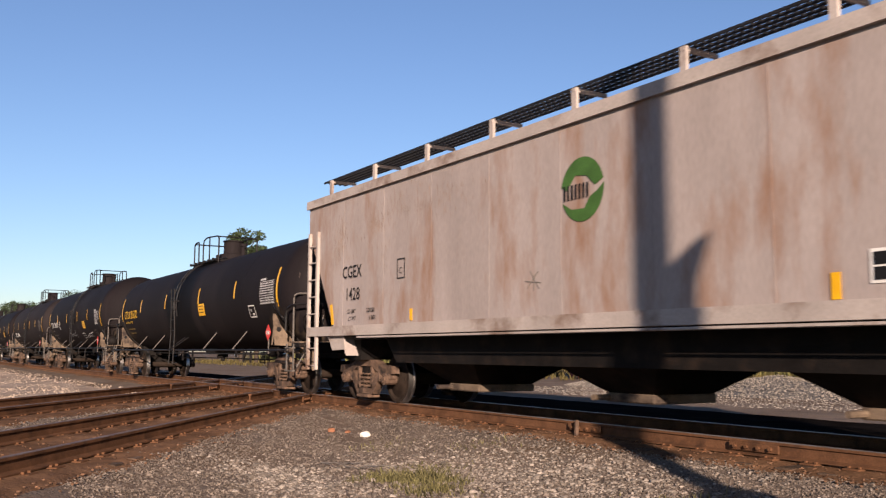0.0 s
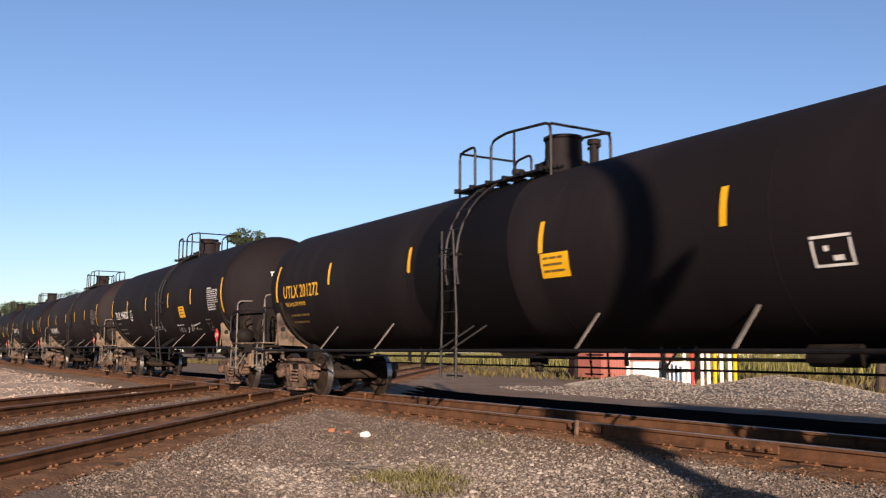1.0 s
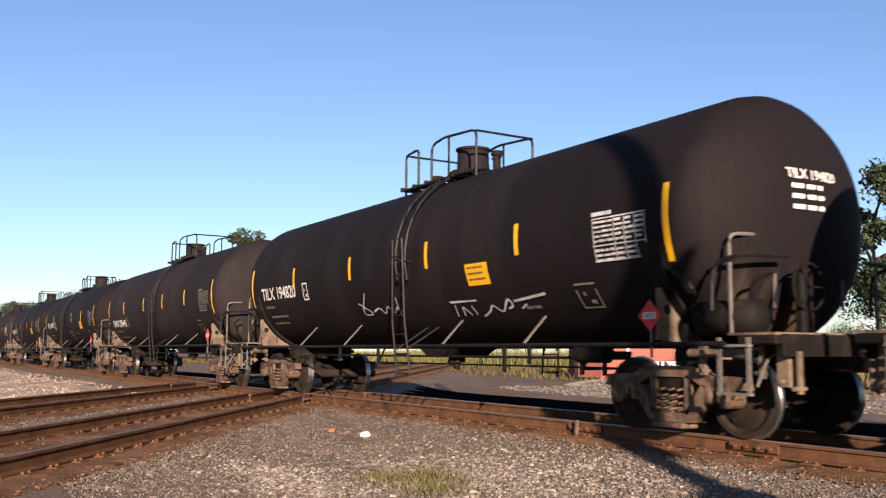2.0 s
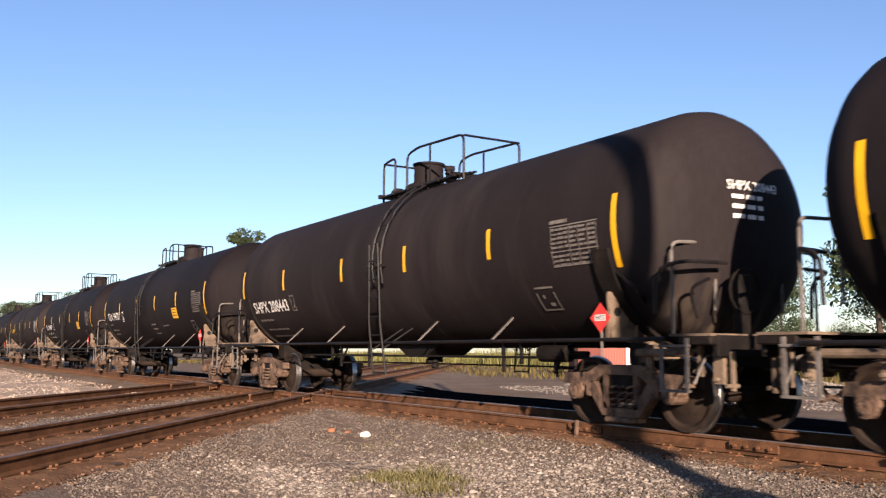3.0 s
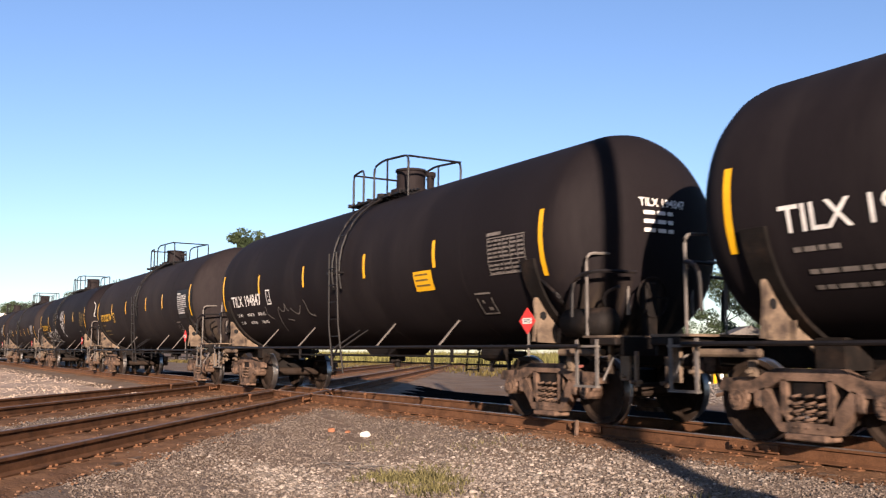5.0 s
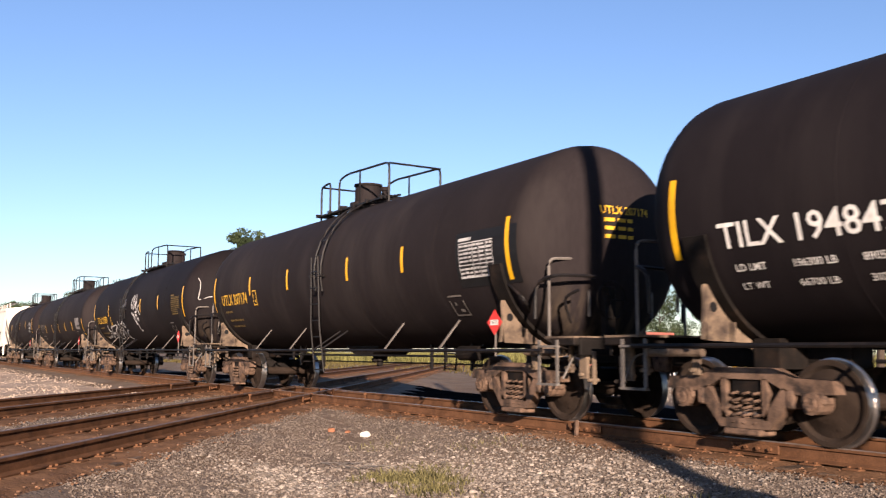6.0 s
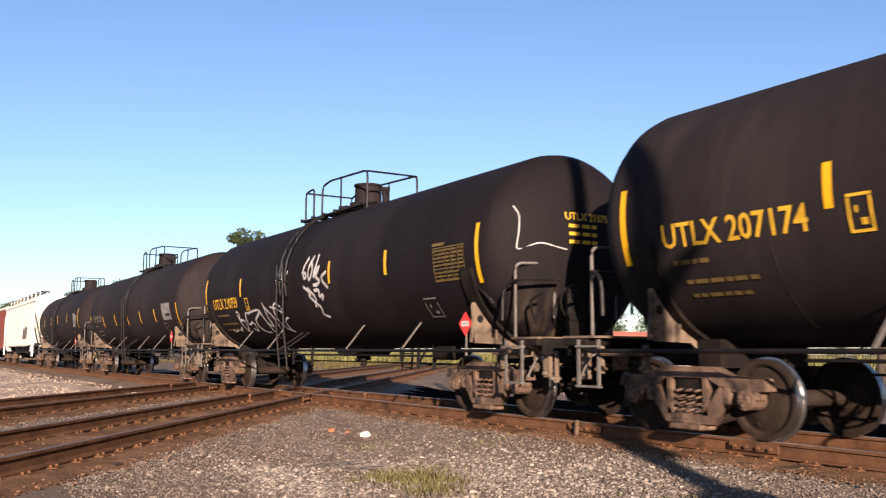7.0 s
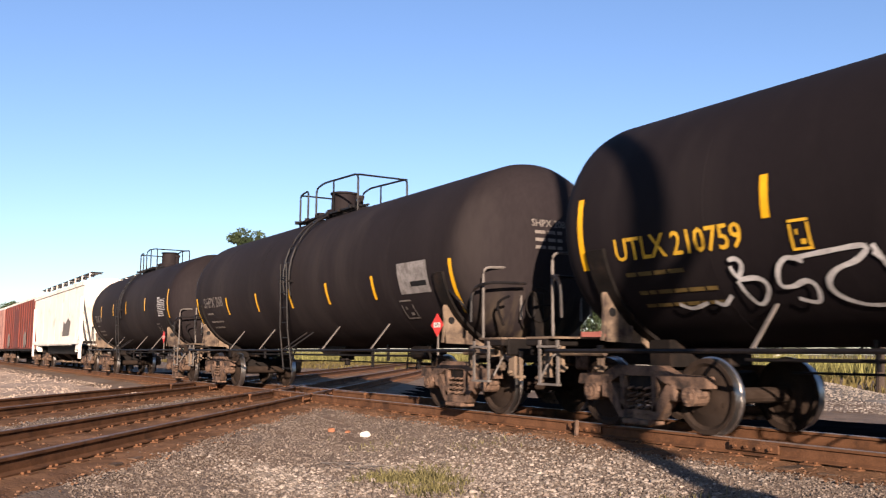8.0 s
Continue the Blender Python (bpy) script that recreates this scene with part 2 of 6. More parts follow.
def prism(bm, outline, y0, y1):
    """An (x, z) outline drawn from y0 to y1."""
    a = [bm.verts.new((x, y0, z)) for x, z in outline]
    b = [bm.verts.new((x, y1, z)) for x, z in outline]
    n = len(a)
    bm.faces.new(a)
    bm.faces.new(b[::-1])
    for i in range(n):
        bm.faces.new((a[i], b[i], b[(i + 1) % n], a[(i + 1) % n]))


def turned(bm, profile, seg=48, axis="X"):
    """A body of revolution; profile rows are (along, radius)."""
    rings = []
    for u, r in profile:
        ring = []
        for k in range(seg):
            a = k * math.tau / seg
            c, s = r * math.cos(a), r * math.sin(a)
            ring.append(bm.verts.new((u, c, s) if axis == "X" else (c, u, s) if axis == "Y" else (c, s, u)))
        rings.append(ring)
    for a, b in zip(rings, rings[1:]):
        for k in range(seg):
            bm.faces.new((a[k], a[(k + 1) % seg], b[(k + 1) % seg], b[k]))
    bm.faces.new(rings[0])
    bm.faces.new(rings[-1][::-1])


def letters(text, size, width=1.0):
    """Flat outline letters as a list of verts and faces, from the built-in font."""
    cu = bpy.data.curves.new("letters", "FONT")
    cu.body, cu.size, cu.resolution_u = text, size, 2
    cu.offset = size * 0.012
    ob = bpy.data.objects.new("letters", cu)
    me = bpy.data.meshes.new_from_object(ob)
    vs = [(v.co.x * width, v.co.y) for v in me.vertices]
    fs = [tuple(p.vertices) for p in me.polygons]
    bpy.data.objects.remove(ob)
    bpy.data.curves.remove(cu)
    bpy.data.meshes.remove(me)
    return vs, fs


R_TANK, Z_TANK = 1.58, 2.63


def shell_size(r, z):
    """Radius and centre height of the tanks that follow."""
    global R_TANK, Z_TANK
    R_TANK, Z_TANK = r, z



def on_tank(x, v, z0, lift=0.006):
    """A point of the tank's near side: v metres up along the shell from height z0."""
    a = math.asin((z0 - Z_TANK) / R_TANK) + v / R_TANK
    return (x, -(R_TANK + lift) * math.cos(a), Z_TANK + (R_TANK + lift) * math.sin(a))


def patch(bm, x0, x1, z0, height, lift=0.006, n=6, lean=0.0):
    """A thin sheet that follows the shell, from height z0 up."""
    rows = []
    for k in range(n + 1):
        v = height * k / n
        rows.append([bm.verts.new(on_tank(x + lean * v, v, z0, lift)) for x in (x0, x1)])
    for a, b in zip(rows, rows[1:]):
        bm.faces.new((a[0], a[1], b[1], b[0]))


def words(text, size, width=1.0):
    """The words of a line, each with its start along the line."""
    out, lead = [], ""
    for w in text.split(" "):
        full = max(v[0] for v in letters(lead + w, size, width)[0])
        own = max(v[0] for v in letters(w, size, width)[0])
        out.append((w, full - own))
        lead += w + " "
    return out


def tank_text(name, text, size, x, z, mat, parent, width=1.0, lift=0.01):
    for word, start in words(text, size, width):
        vs, fs = letters(word, size, width)
        bm = bmesh.new()
        bv = [bm.verts.new(on_tank(x + start + u, v, z, lift)) for u, v in vs]
        for f in fs:
            bm.faces.new([bv[i] for i in f])
        part(name, bm, mat, parent)


def bars(bm, x, z, widths, height, pitch, lift=0.01, lead=0.0):
    """Rows of plain bars for writing too small to read; widths: one list of runs for each row."""
    for k, row in enumerate(widths):
        u = x
        for w in row:
            patch(bm, u, u + w, z - k * pitch, height, lift, 1)
            u += w + height * 0.6


def scrawl(name, strokes, parent, mat, width=0.035):
    """Sprayed strokes on the shell; each stroke is a line of (x, height) with rounded corners."""
    bm = bmesh.new()
    for j, line in enumerate(strokes):
        pts = soften([(x, 0, z) for x, z in line], 0.2, 4)
        prev = None
        for i, p in enumerate(pts):
            d = (pts[min(i + 1, len(pts) - 1)] - pts[max(i - 1, 0)]).normalized()
            w = width * (0.7 + 0.5 * abs(noise.noise(p * 3)))
            nx, nz = -d.z * w, d.x * w
            cur = [bm.verts.new(on_tank(p.x + s * nx, s * nz, p.z, 0.012 + 0.002 * j)) for s in (-1, 1)]
            if prev:
                bm.faces.new((prev[0], prev[1], cur[1], cur[0]))
            prev = cur
    return part(name, bm, mat, parent)


# ---- trucks and wheels ----
def wheelset(parent, x):
    bm = bmesh.new()
    half = GAUGE / 2
    turned(bm, [(-1.08, 0.08), (-0.86, 0.085), (-0.82, 0.10), (0.82, 0.10), (0.86, 0.085), (1.08, 0.08)], 12, "Y")
    for s in (-1, 1):
        prof = [(-0.09, 0.13), (-0.075, 0.22), (-0.03, 0.36), (-0.068, 0.40), (-0.07, 0.45), (-0.065, 0.458), (0.045, 0.462), (0.05, 0.482), (0.072, 0.48), (0.075, 0.40), (0.02, 0.34), (0.05, 0.2), (0.09, 0.13)]
        n0 = len(bm.faces)
        turned(bm, [(s * (half + 0.0) - s * u, r) for u, r in prof], 40, "Y")
        bm.faces.ensure_lookup_table()
        for f in bm.faces[n0:]:
            c = f.calc_center_median()
            if math.hypot(c.x, c.z) > 0.4585:
                f.material_index = 1
        # cast mark and stampings on the plate, which show the turning
        for k in range(3):
            a = k * math.tau / 3
            box(bm, (0.27 * math.cos(a), s * (half + 0.052), 0.27 * math.sin(a)), (0.05, 0.02, 0.05), Matrix.Rotation(-a, 4, "Y"))
    ob = part("wheelset", bm, M_WHEEL, parent, "rusty wheels with polished treads on one axle", mats=[M_WHEEL, M_TREAD])
    ob.location = (x, 0, 0.457)
    return ob


def truck(parent, x, high=True):
    """Two axles, side frames, springs, bolster and brake beams."""
    bm = bmesh.new()
    box(bm, (0, 0, 0.62), (0.42, 2.1, 0.26), bevel=0.03)
    box(bm, (0, 0, 0.80), (0.36, 0.5, 0.12), bevel=0.02)
    top = part("truck_bolster", bm, M_FRAME, parent)
    top.location = (x, 0, 0)
    for s in (-1, 1):
        bm = bmesh.new()
        y = s * 1.0
        y0, y1 = y - 0.085, y + 0.085
        # the frame's arch: pedestal jaws over the axle boxes, dropped middle with an opening for the springs
        prism(bm, [(-1.16, 0.56), (-1.12, 0.70), (-0.62, 0.72), (-0.40, 0.82), (0.40, 0.82), (0.62, 0.72), (1.12, 0.70), (1.16, 0.56), (0.68, 0.54), (0.5, 0.60), (0.32, 0.69), (-0.32, 0.69), (-0.5, 0.60), (-0.68, 0.54)], y0, y1)
        prism(bm, [(-0.68, 0.55), (-0.52, 0.61), (-0.24, 0.26), (0.24, 0.26), (0.52, 0.61), (0.68, 0.55), (0.34, 0.15), (-0.34, 0.15)], y0, y1)
        for k in (-1, 1):
            prism(bm, [(k * 0.32, 0.25), (k * 0.32, 0.7), (k * 0.25, 0.7), (k * 0.25, 0.25)], y0, y1)
            box(bm, (k * 0.62, y, 0.49), (0.1, 0.2, 0.2), bevel=0.02)
        box(bm, (0, y, 0.11), (0.5, 0.28, 0.07), bevel=0.015)
        part("side_frame", bm, M_TRUCK, top, "rusty cast steel side frame")
        for k in (-1, 1):
            bm = bmesh.new()
            box(bm, (k * 0.89, y, 0.52), (0.30, 0.19, 0.16), bevel=0.03)
            rod(bm, (k * 0.89, y - 0.12, 0.457), (k * 0.89, y + 0.12, 0.457), 0.115, 14)
            rod(bm, (k * 0.89, y + s * 0.10, 0.457), (k * 0.89, y + s * 0.145, 0.457), 0.075, 10)
            for b in range(3):
                a = b * math.tau / 3 + 0.4
                rod(bm, (k * 0.89 + 0.055 * math.cos(a), y + s * 0.13, 0.457 + 0.055 * math.sin(a)), (k * 0.89 + 0.055 * math.cos(a), y + s * 0.16, 0.457 + 0.055 * math.sin(a)), 0.018, 6)
            part("axle_bearing", bm, M_TRUCK, top)
        for k in (-0.15, 0.0, 0.15):
            bm = bmesh.new()
            pts = [(k + 0.055 * math.cos(i * math.tau / 8), y + s * 0.03 + 0.055 * math.sin(i * math.tau / 8), 0.15 + 0.40 * i / 40) for i in range(41)]
            pipe(bm, pts, 0.016, 5)
            part("coil_spring", bm, M_TRUCK, top)
    for k in (-1, 1):
        bm = bmesh.new()
        rod(bm, (k * 0.36, -0.95, 0.36), (k * 0.36, 0.95, 0.36), 0.035, 8)
        rod(bm, (k * 0.36, -0.7, 0.36), (k * 0.22, 0, 0.40), 0.025, 6)
        for s in (-1, 1):
            box(bm, (k * 0.415, s * 0.75, 0.40), (0.06, 0.09, 0.32), Matrix.Rotation(k * -0.1, 4, "Y"), 0.01)
        part("brake_beam", bm, M_FRAME, top)
        wheelset(top, k * 0.889)
    return top


def coupler(parent, x, s):
    bm = bmesh.new()
    box(bm, (x - s * 0.25, 0, 0.86), (0.75, 0.16, 0.18), bevel=0.03)
    box(bm, (x + s * 0.10, 0.03, 0.86), (0.26, 0.30, 0.30), bevel=0.06)
    box(bm, (x + s * 0.17, -0.14, 0.86), (0.18, 0.10, 0.28), bevel=0.03)
    pipe(bm, soften([(x - s * 0.1, 0.25, 0.74), (x, 0.25, 0.50), (x + s * 0.28, 0.2, 0.42)], 0.15), 0.028)
    part("coupler", bm, M_TRUCK, parent)


# ---- tank cars ----
def end_rails(parent, x, s):
    """Bent hand rails, steps and cut lever at one end."""
    for side in (-1, 1):
        bm = bmesh.new()
        y = side * 1.46
        pipe(bm, soften([(x - s * 0.42, y, 1.45), (x - s * 0.40, y, 1.98), (x - s * 0.05, y * 0.95, 2.06), (x + s * 0.05, y * 0.5, 2.06)], 0.2), 0.026)
        part("grab_rail", bm, M_PIPE, parent)
        bm = bmesh.new()
        xe = x - s * (0.08 if s < 0 else 0.25)
        ze = 2.38 if s < 0 else 2.31
        pipe(bm, soften([(xe, side * 1.34, 1.18), (xe, side * 1.34, ze), (xe + s * 0.02, side * 0.62, ze + 0.03), (xe + s * 0.02, side * 0.62, 1.5)], 0.12), 0.022)
        part("end_rail", bm, M_STRUT, parent)
        bm = bmesh.new()
        for u in (-0.33, 0.07):
            box(bm, (x + s * u, y, 0.84), (0.05, 0.02, 0.62))
        for z in (0.54, 1.06):
            box(bm, (x - s * 0.13, y, z), (0.45, 0.07, 0.03))
        part("step_ladder", bm, M_STRUT, parent)
        for u, z0, z1, wd in ((0.28, 0.62, 1.08, 0.16), (-0.02, 0.70, 1.1, 0.07), (-0.85, 0.72, 1.08, 0.10), (0.45, 0.55, 1.0, 0.05)):
            bm = bmesh.new()
            box(bm, (x + s * u, side * (1.12 + 0.2 * wd), (z0 + z1) / 2), (wd, 0.06, z1 - z0), bevel=0.008)
            rod(bm, (x + s * u, side * 1.05, z0 + 0.06), (x + s * u, side * 1.24, z0 + 0.06), 0.025, 8)
            part("sill_bracket", bm, M_GUSSET, parent)
        bm = bmesh.new()
        rod(bm, (x - s * 0.1, side * 1.2, 0.98), (x - s * 1.0, side * 1.2, 0.98), 0.05, 10)
        part("air_pipe", bm, M_GUSSET, parent)
    bm = bmesh.new()
    pipe(bm, soften([(x + s * 0.12, -1.4, 0.62), (x + s * 0.12, -1.2, 0.95), (x + s * 0.12, -0.2, 1.05)], 0.1), 0.015)
    part("uncoupling_lever", bm, M_STRUT, parent)


def tank_car(label, length, ladder, paint=None, spill=False, domes=0, rods=0, deck=(-1.4, 1.2), rail_z=1.0, rail_top=4.95, strips=(7.05, 4.12, 1.5, -1.5, -4.3, -7.05), drop=0.0, struts=(-4.15, -1.9, 1.9, 4.15)):
    """A black tank car about its centre on the rail tops; x ahead, the near side is -y."""
    paint = paint or M_TANK
    root = tagged(new("tank_car"), label, "tank car", "tank cars of the passing train")
    end = length / 2 - 0.78
    head = 0.78
    bm = bmesh.new()
    prof = []
    for k in range(9):
        a = k / 8 * math.pi / 2
        prof.append((end - head + head * math.cos(a), max(0.02, R_TANK * math.sin(a) ** 0.92)))
    body = [(u, R_TANK) for u in np.linspace(end - head - 0.3, -(end - head - 0.3), 12)]
    prof2 = prof + body + [(-u, r) for u, r in prof[::-1]]
    turned(bm, prof2, 72, "X")
    bmesh.ops.translate(bm, vec=(0, 0, Z_TANK), verts=bm.verts[:])
    shell = part("tank_shell", bm, paint, root, smooth=True)
    # weld rings
    for u in (-end * 0.62, -end * 0.22, end * 0.22, end * 0.62):
        bm = bmesh.new()
        turned(bm, [(u - 0.014, R_TANK - 0.006), (u - 0.007, R_TANK + 0.002), (u + 0.007, R_TANK + 0.002), (u + 0.014, R_TANK - 0.006)], 72, "X")
        bmesh.ops.translate(bm, vec=(0, 0, Z_TANK), verts=bm.verts[:])
        part("weld_ring", bm, paint, shell, smooth=True)
    if spill:
        bm = bmesh.new()
        for k in range(24):
            a0, a1 = radians(96 - k * 8), radians(96 - (k + 1) * 8)
            w0, w1 = 1.25 - 0.25 * math.cos(k * 0.21), 1.25 - 0.25 * math.cos((k + 1) * 0.21)
            r = R_TANK + 0.005
            q = [(ladder + 0.1 - w0, a0), (ladder + 0.1 + w0 * 0.95, a0), (ladder + 0.1 + w1 * 0.95, a1), (ladder + 0.1 - w1, a1)]
            bm.faces.new([bm.verts.new((x, -r * math.cos(a), Z_TANK + r * math.sin(a))) for x, a in q])
        bmesh.ops.remove_doubles(bm, verts=bm.verts[:], dist=0.001)
        part("spill_stain", bm, M_SPILL, shell, "dark spilled-product stain below the fittings", smooth=True)
    tc = length / 2 - 2.19
    dz = Z_TANK + R_TANK - 4.25
    # centre sill, saddles and gusset plates at both ends
    for s in (-1, 1):
        bm = bmesh.new()
        box(bm, (s * (length / 2 - 1.6), 0, 0.98), (2.7, 0.42, 0.34), bevel=0.02)
        box(bm, (s * (length / 2 - 0.55), 0, 1.12), (0.5, 2.9, 0.10), bevel=0.015)
        box(bm, (s * (length / 2 - 0.31), 0, 1.06), (0.06, 2.7, 0.24), bevel=0.01)
        part("end_sill", bm, M_FRAME, root)
        bm = bmesh.new()
        box(bm, (s * (length / 2 - 0.62), 0, 1.185), (0.62, 2.9, 0.03))
        part("end_platform", bm, M_GUSSET, root)
        wx = s * (length / 2 - 1.98)
        for side in (-1, 1):
            rim = []
            for k in range(9):
                y = 1.40 - k * 0.145
                rim.append((y, Z_TANK - math.sqrt((R_TANK + 0.07) ** 2 - y * y)))
            top_z = rim[0][1]
            outline = [(1.40, 1.12), (1.47, top_z - 0.06), (1.45, top_z)] + rim + [(0.08, 0.80), (0.36, 0.80), (0.78, 1.10)]
            bm = bmesh.new()
            va = [bm.verts.new((wx - 0.015, side * y, z)) for y, z in outline]
            vb = [bm.verts.new((wx + 0.015, side * y, z)) for y, z in outline]
            bm.faces.new(va)
            bm.faces.new(vb[::-1])
            for i in range(len(va)):
                bm.faces.new((va[i], vb[i], vb[(i + 1) % len(va)], va[(i + 1) % len(va)]))
            web = part("bolster_web", bm, M_GUSSET, root, "dust-covered steel web that cradles the tank")
            bm = bmesh.new()
            rod(bm, (wx - 0.02, side * 1.31, 1.50), (wx + 0.02, side * 1.31, 1.50), 0.06, 14)
            part("lifting_hole", bm, M_BLACK, web)
            bm = bmesh.new()
            box(bm, (wx + 0.05, side * 1.05, 1.22), (0.10, 0.025, 0.22))
            part("web_stiffener", bm, M_GUSSET, web)
            bm = bmesh.new()
            box(bm, (wx, side * 1.44, 1.44), (0.05, 0.025, 0.62), Matrix.Rotation(side * 0.10, 4, "X"))
            part("web_stiffener", bm, M_GUSSET, web)
            # curved wear plate between web and shell
            bm = bmesh.new()
            prev = None
            for k in range(17):
                a = radians(192 + k * 4.6)
                ring = [bm.verts.new((wx + u, -side * r * math.cos(a), Z_TANK + r * math.sin(a))) for u, r in ((-0.16, R_TANK + 0.055), (0.16, R_TANK + 0.055), (0.16, R_TANK + 0.004), (-0.16, R_TANK + 0.004))]
                if prev:
                    for i in range(4):
                        bm.faces.new((prev[i], prev[(i + 1) % 4], ring[(i + 1) % 4], ring[i]))
                else:
                    bm.faces.new(ring)
                prev = ring
            bm.faces.new(prev[::-1])
            part("wear_plate", bm, M_FRAME, web)
        bm = bmesh.new()
        prism(bm, [(s * (tc - 0.2), 0.80), (s * (tc + 0.15), 0.80), (s * (tc + 0.15), 1.15), (s * (tc - 0.2), 1.15)], -0.7, 0.7)
        part("bolster_saddle", bm, M_FRAME, root)
        truck(root, s * tc)
        coupler(root, s * (length / 2 - 0.12), s)
        end_rails(root, s * (length / 2 - 0.72), s)
    # running pipes with struts up to the shell
    for side in (-1, 1):
        bm = bmesh.new()
        rod(bm, (-(length / 2 - 0.9), side * 1.54, rail_z), (length / 2 - 0.9, side * 1.54, rail_z), 0.028, 8)
        part("running_rail", bm, M_PIPE, root)
        for x in struts:
            bm = bmesh.new()
            w = 0.05
            a, b = Vector((x, side * 1.53, rail_z - 0.02)), Vector((x + 0.04, side * 1.12, 1.50))
            d = (b - a)
            q = d.to_track_quat("Z", "Y").to_matrix().to_4x4()
            box(bm, (a + b) / 2, (0.048, 0.02, d.length + 0.02), q)
            part("strut", bm, M_STRUT, root)
    # brake rod, hangers and air line below the shell
    bm = bmesh.new()
    rod(bm, (-(tc - 1.2), -0.45, 0.90), (tc - 1.2, -0.45, 0.90), 0.022, 6)
    rod(bm, (-(tc - 1.2), 0.40, 0.74), (tc - 1.2, 0.40, 0.74), 0.016, 6)
    part("brake_rod", bm, M_PIPE, root)
    hang = [[-3.6, -3.1, -1.9, 2.6, 3.3, 3.9], [-4.3, -2.4, 2.2, 2.9, 4.2, 4.7], [-3.9, -3.4, 3.0, 3.5, 4.4, -2.0]][rods % 3]
    for i, x in enumerate(hang):
        bm = bmesh.new()
        z0 = 0.70 if i % 3 else 0.84
        box(bm, (x, -0.45, (1.3 + z0) / 2), (0.05, 0.05, 1.3 - z0 + 0.1))
        if i % 3 == 1:
            rod(bm, (x, -0.45, 0.73), (x + 0.45, -0.45, 1.2), 0.022, 6)
            rod(bm, (x, -0.45, 0.73), (x, 0.40, 0.74), 0.016, 6)
        part("pipe_hanger", bm, M_PIPE, root)
    # brake cylinder, reservoir
    bm = bmesh.new()
    rod(bm, (tc - 2.4, -0.5, 0.96), (tc - 1.75, -0.5, 0.96), 0.13, 14)
    rod(bm, (tc - 1.75, -0.5, 0.96), (tc - 1.3, -0.5, 0.96), 0.04, 8)
    part("brake_cylinder", bm, M_FRAME, root)
    if domes == 2:
        bm = bmesh.new()
        turned(bm, [(-0.45, 0.05), (-0.40, 0.2), (0.40, 0.2), (0.45, 0.05)], 18, "X")
        bmesh.ops.translate(bm, vec=(length / 2 - 1.15, -1.15, 1.38), verts=bm.verts[:])
        part("air_reservoir", bm, M_FRAME, root, smooth=True)
    bm = bmesh.new()
    pipe(bm, soften([(length / 2 - 1.6, -1.2, 1.6), (length / 2 - 1.45, -1.42, 1.75), (length / 2 - 1.9, -1.46, 2.05), (length / 2 - 2.3, -1.36, 2.1)], 0.2), 0.025)
    part("brake_pipe", bm, M_PIPE, root)
    bm = bmesh.new()
    pipe(bm, soften([(length / 2 - 0.9, -1.0, 1.4), (length / 2 - 0.85, -1.2, 1.75), (length / 2 - 0.6, -1.1, 1.85)], 0.2), 0.022)
    part("brake_pipe", bm, M_PIPE, root)
    # hand brake at the leading end
    bm = bmesh.new()
    for k in range(16):
        a, b = k * math.tau / 16, (k + 1) * math.tau / 16
        rod(bm, (length / 2 - 0.55, -0.55 + 0.27 * math.cos(a), 1.72 + 0.27 * math.sin(a)), (length / 2 - 0.55, -0.55 + 0.27 * math.cos(b), 1.72 + 0.27 * math.sin(b)), 0.015, 5)
    for k in range(3):
        a = k * math.tau / 3
        rod(bm, (length / 2 - 0.55, -0.55, 1.72), (length / 2 - 0.55, -0.55 + 0.27 * math.cos(a), 1.72 + 0.27 * math.sin(a)), 0.012, 5)
    box(bm, (length / 2 - 0.62, -0.55, 1.55), (0.12, 0.2, 0.75), bevel=0.02)
    part("hand_brake", bm, M_FRAME, root)
    # bottom outlet with its sloped skid
    bm = bmesh.new()
    o = [(-1.15, 1.25), (-0.4, 0.90), (0.4, 0.90), (1.15, 1.25)]
    prism(bm, o, -0.42, 0.42)
    rod(bm, (0, 0, 0.92), (0, 0, 0.78), 0.16, 14)
    rod(bm, (0, 0, 0.80), (0, 0, 0.66), 0.07, 10)
    box(bm, (0.05, -0.16, 0.80), (0.12, 0.1, 0.1), bevel=0.02)
    part("bottom_outlet", bm, M_FRAME, root)
    # ladder on the near side, following the shell
    for side in (-1, 1):
        bm = bmesh.new()
        for u in (-0.17, 0.17):
            pts = []
            for k in range(11):
                a = radians(-14 + k * 9.6)
                pts.append((ladder + u, side * (R_TANK + 0.09) * math.cos(a), Z_TANK + (R_TANK + 0.09) * math.sin(a)))
            pipe(bm, pts, 0.024)
            pipe(bm, [(ladder + u * 1.4 + 0.05, side * 1.60, 0.56), (ladder + u * 1.3 + 0.02, side * (R_TANK + 0.12), 1.5), (ladder + u + 0.03, side * (R_TANK + 0.17), 2.95)], 0.02)
        lad = part("side_ladder", bm, M_PIPE, root)
        for k in range(11):
            z = 0.60 + k * 0.34
            low = max(0.0, min(1.0, (2.95 - z) / 2.4))
            y = R_TANK + 0.17 - 0.15 * low ** 1.5
            if z > 2.95:
                y = math.sqrt(max(0.05, (R_TANK + 0.09) ** 2 - (z - Z_TANK) ** 2))
            if z > Z_TANK + R_TANK - 0.05:
                break
            half = 0.17 * (1 + 0.4 * low)
            bm = bmesh.new()
            rod(bm, (ladder - half + 0.04 * low, side * y, z), (ladder + half + 0.04 * low, side * y, z), 0.014, 6)
            part("rung", bm, M_PIPE, lad)
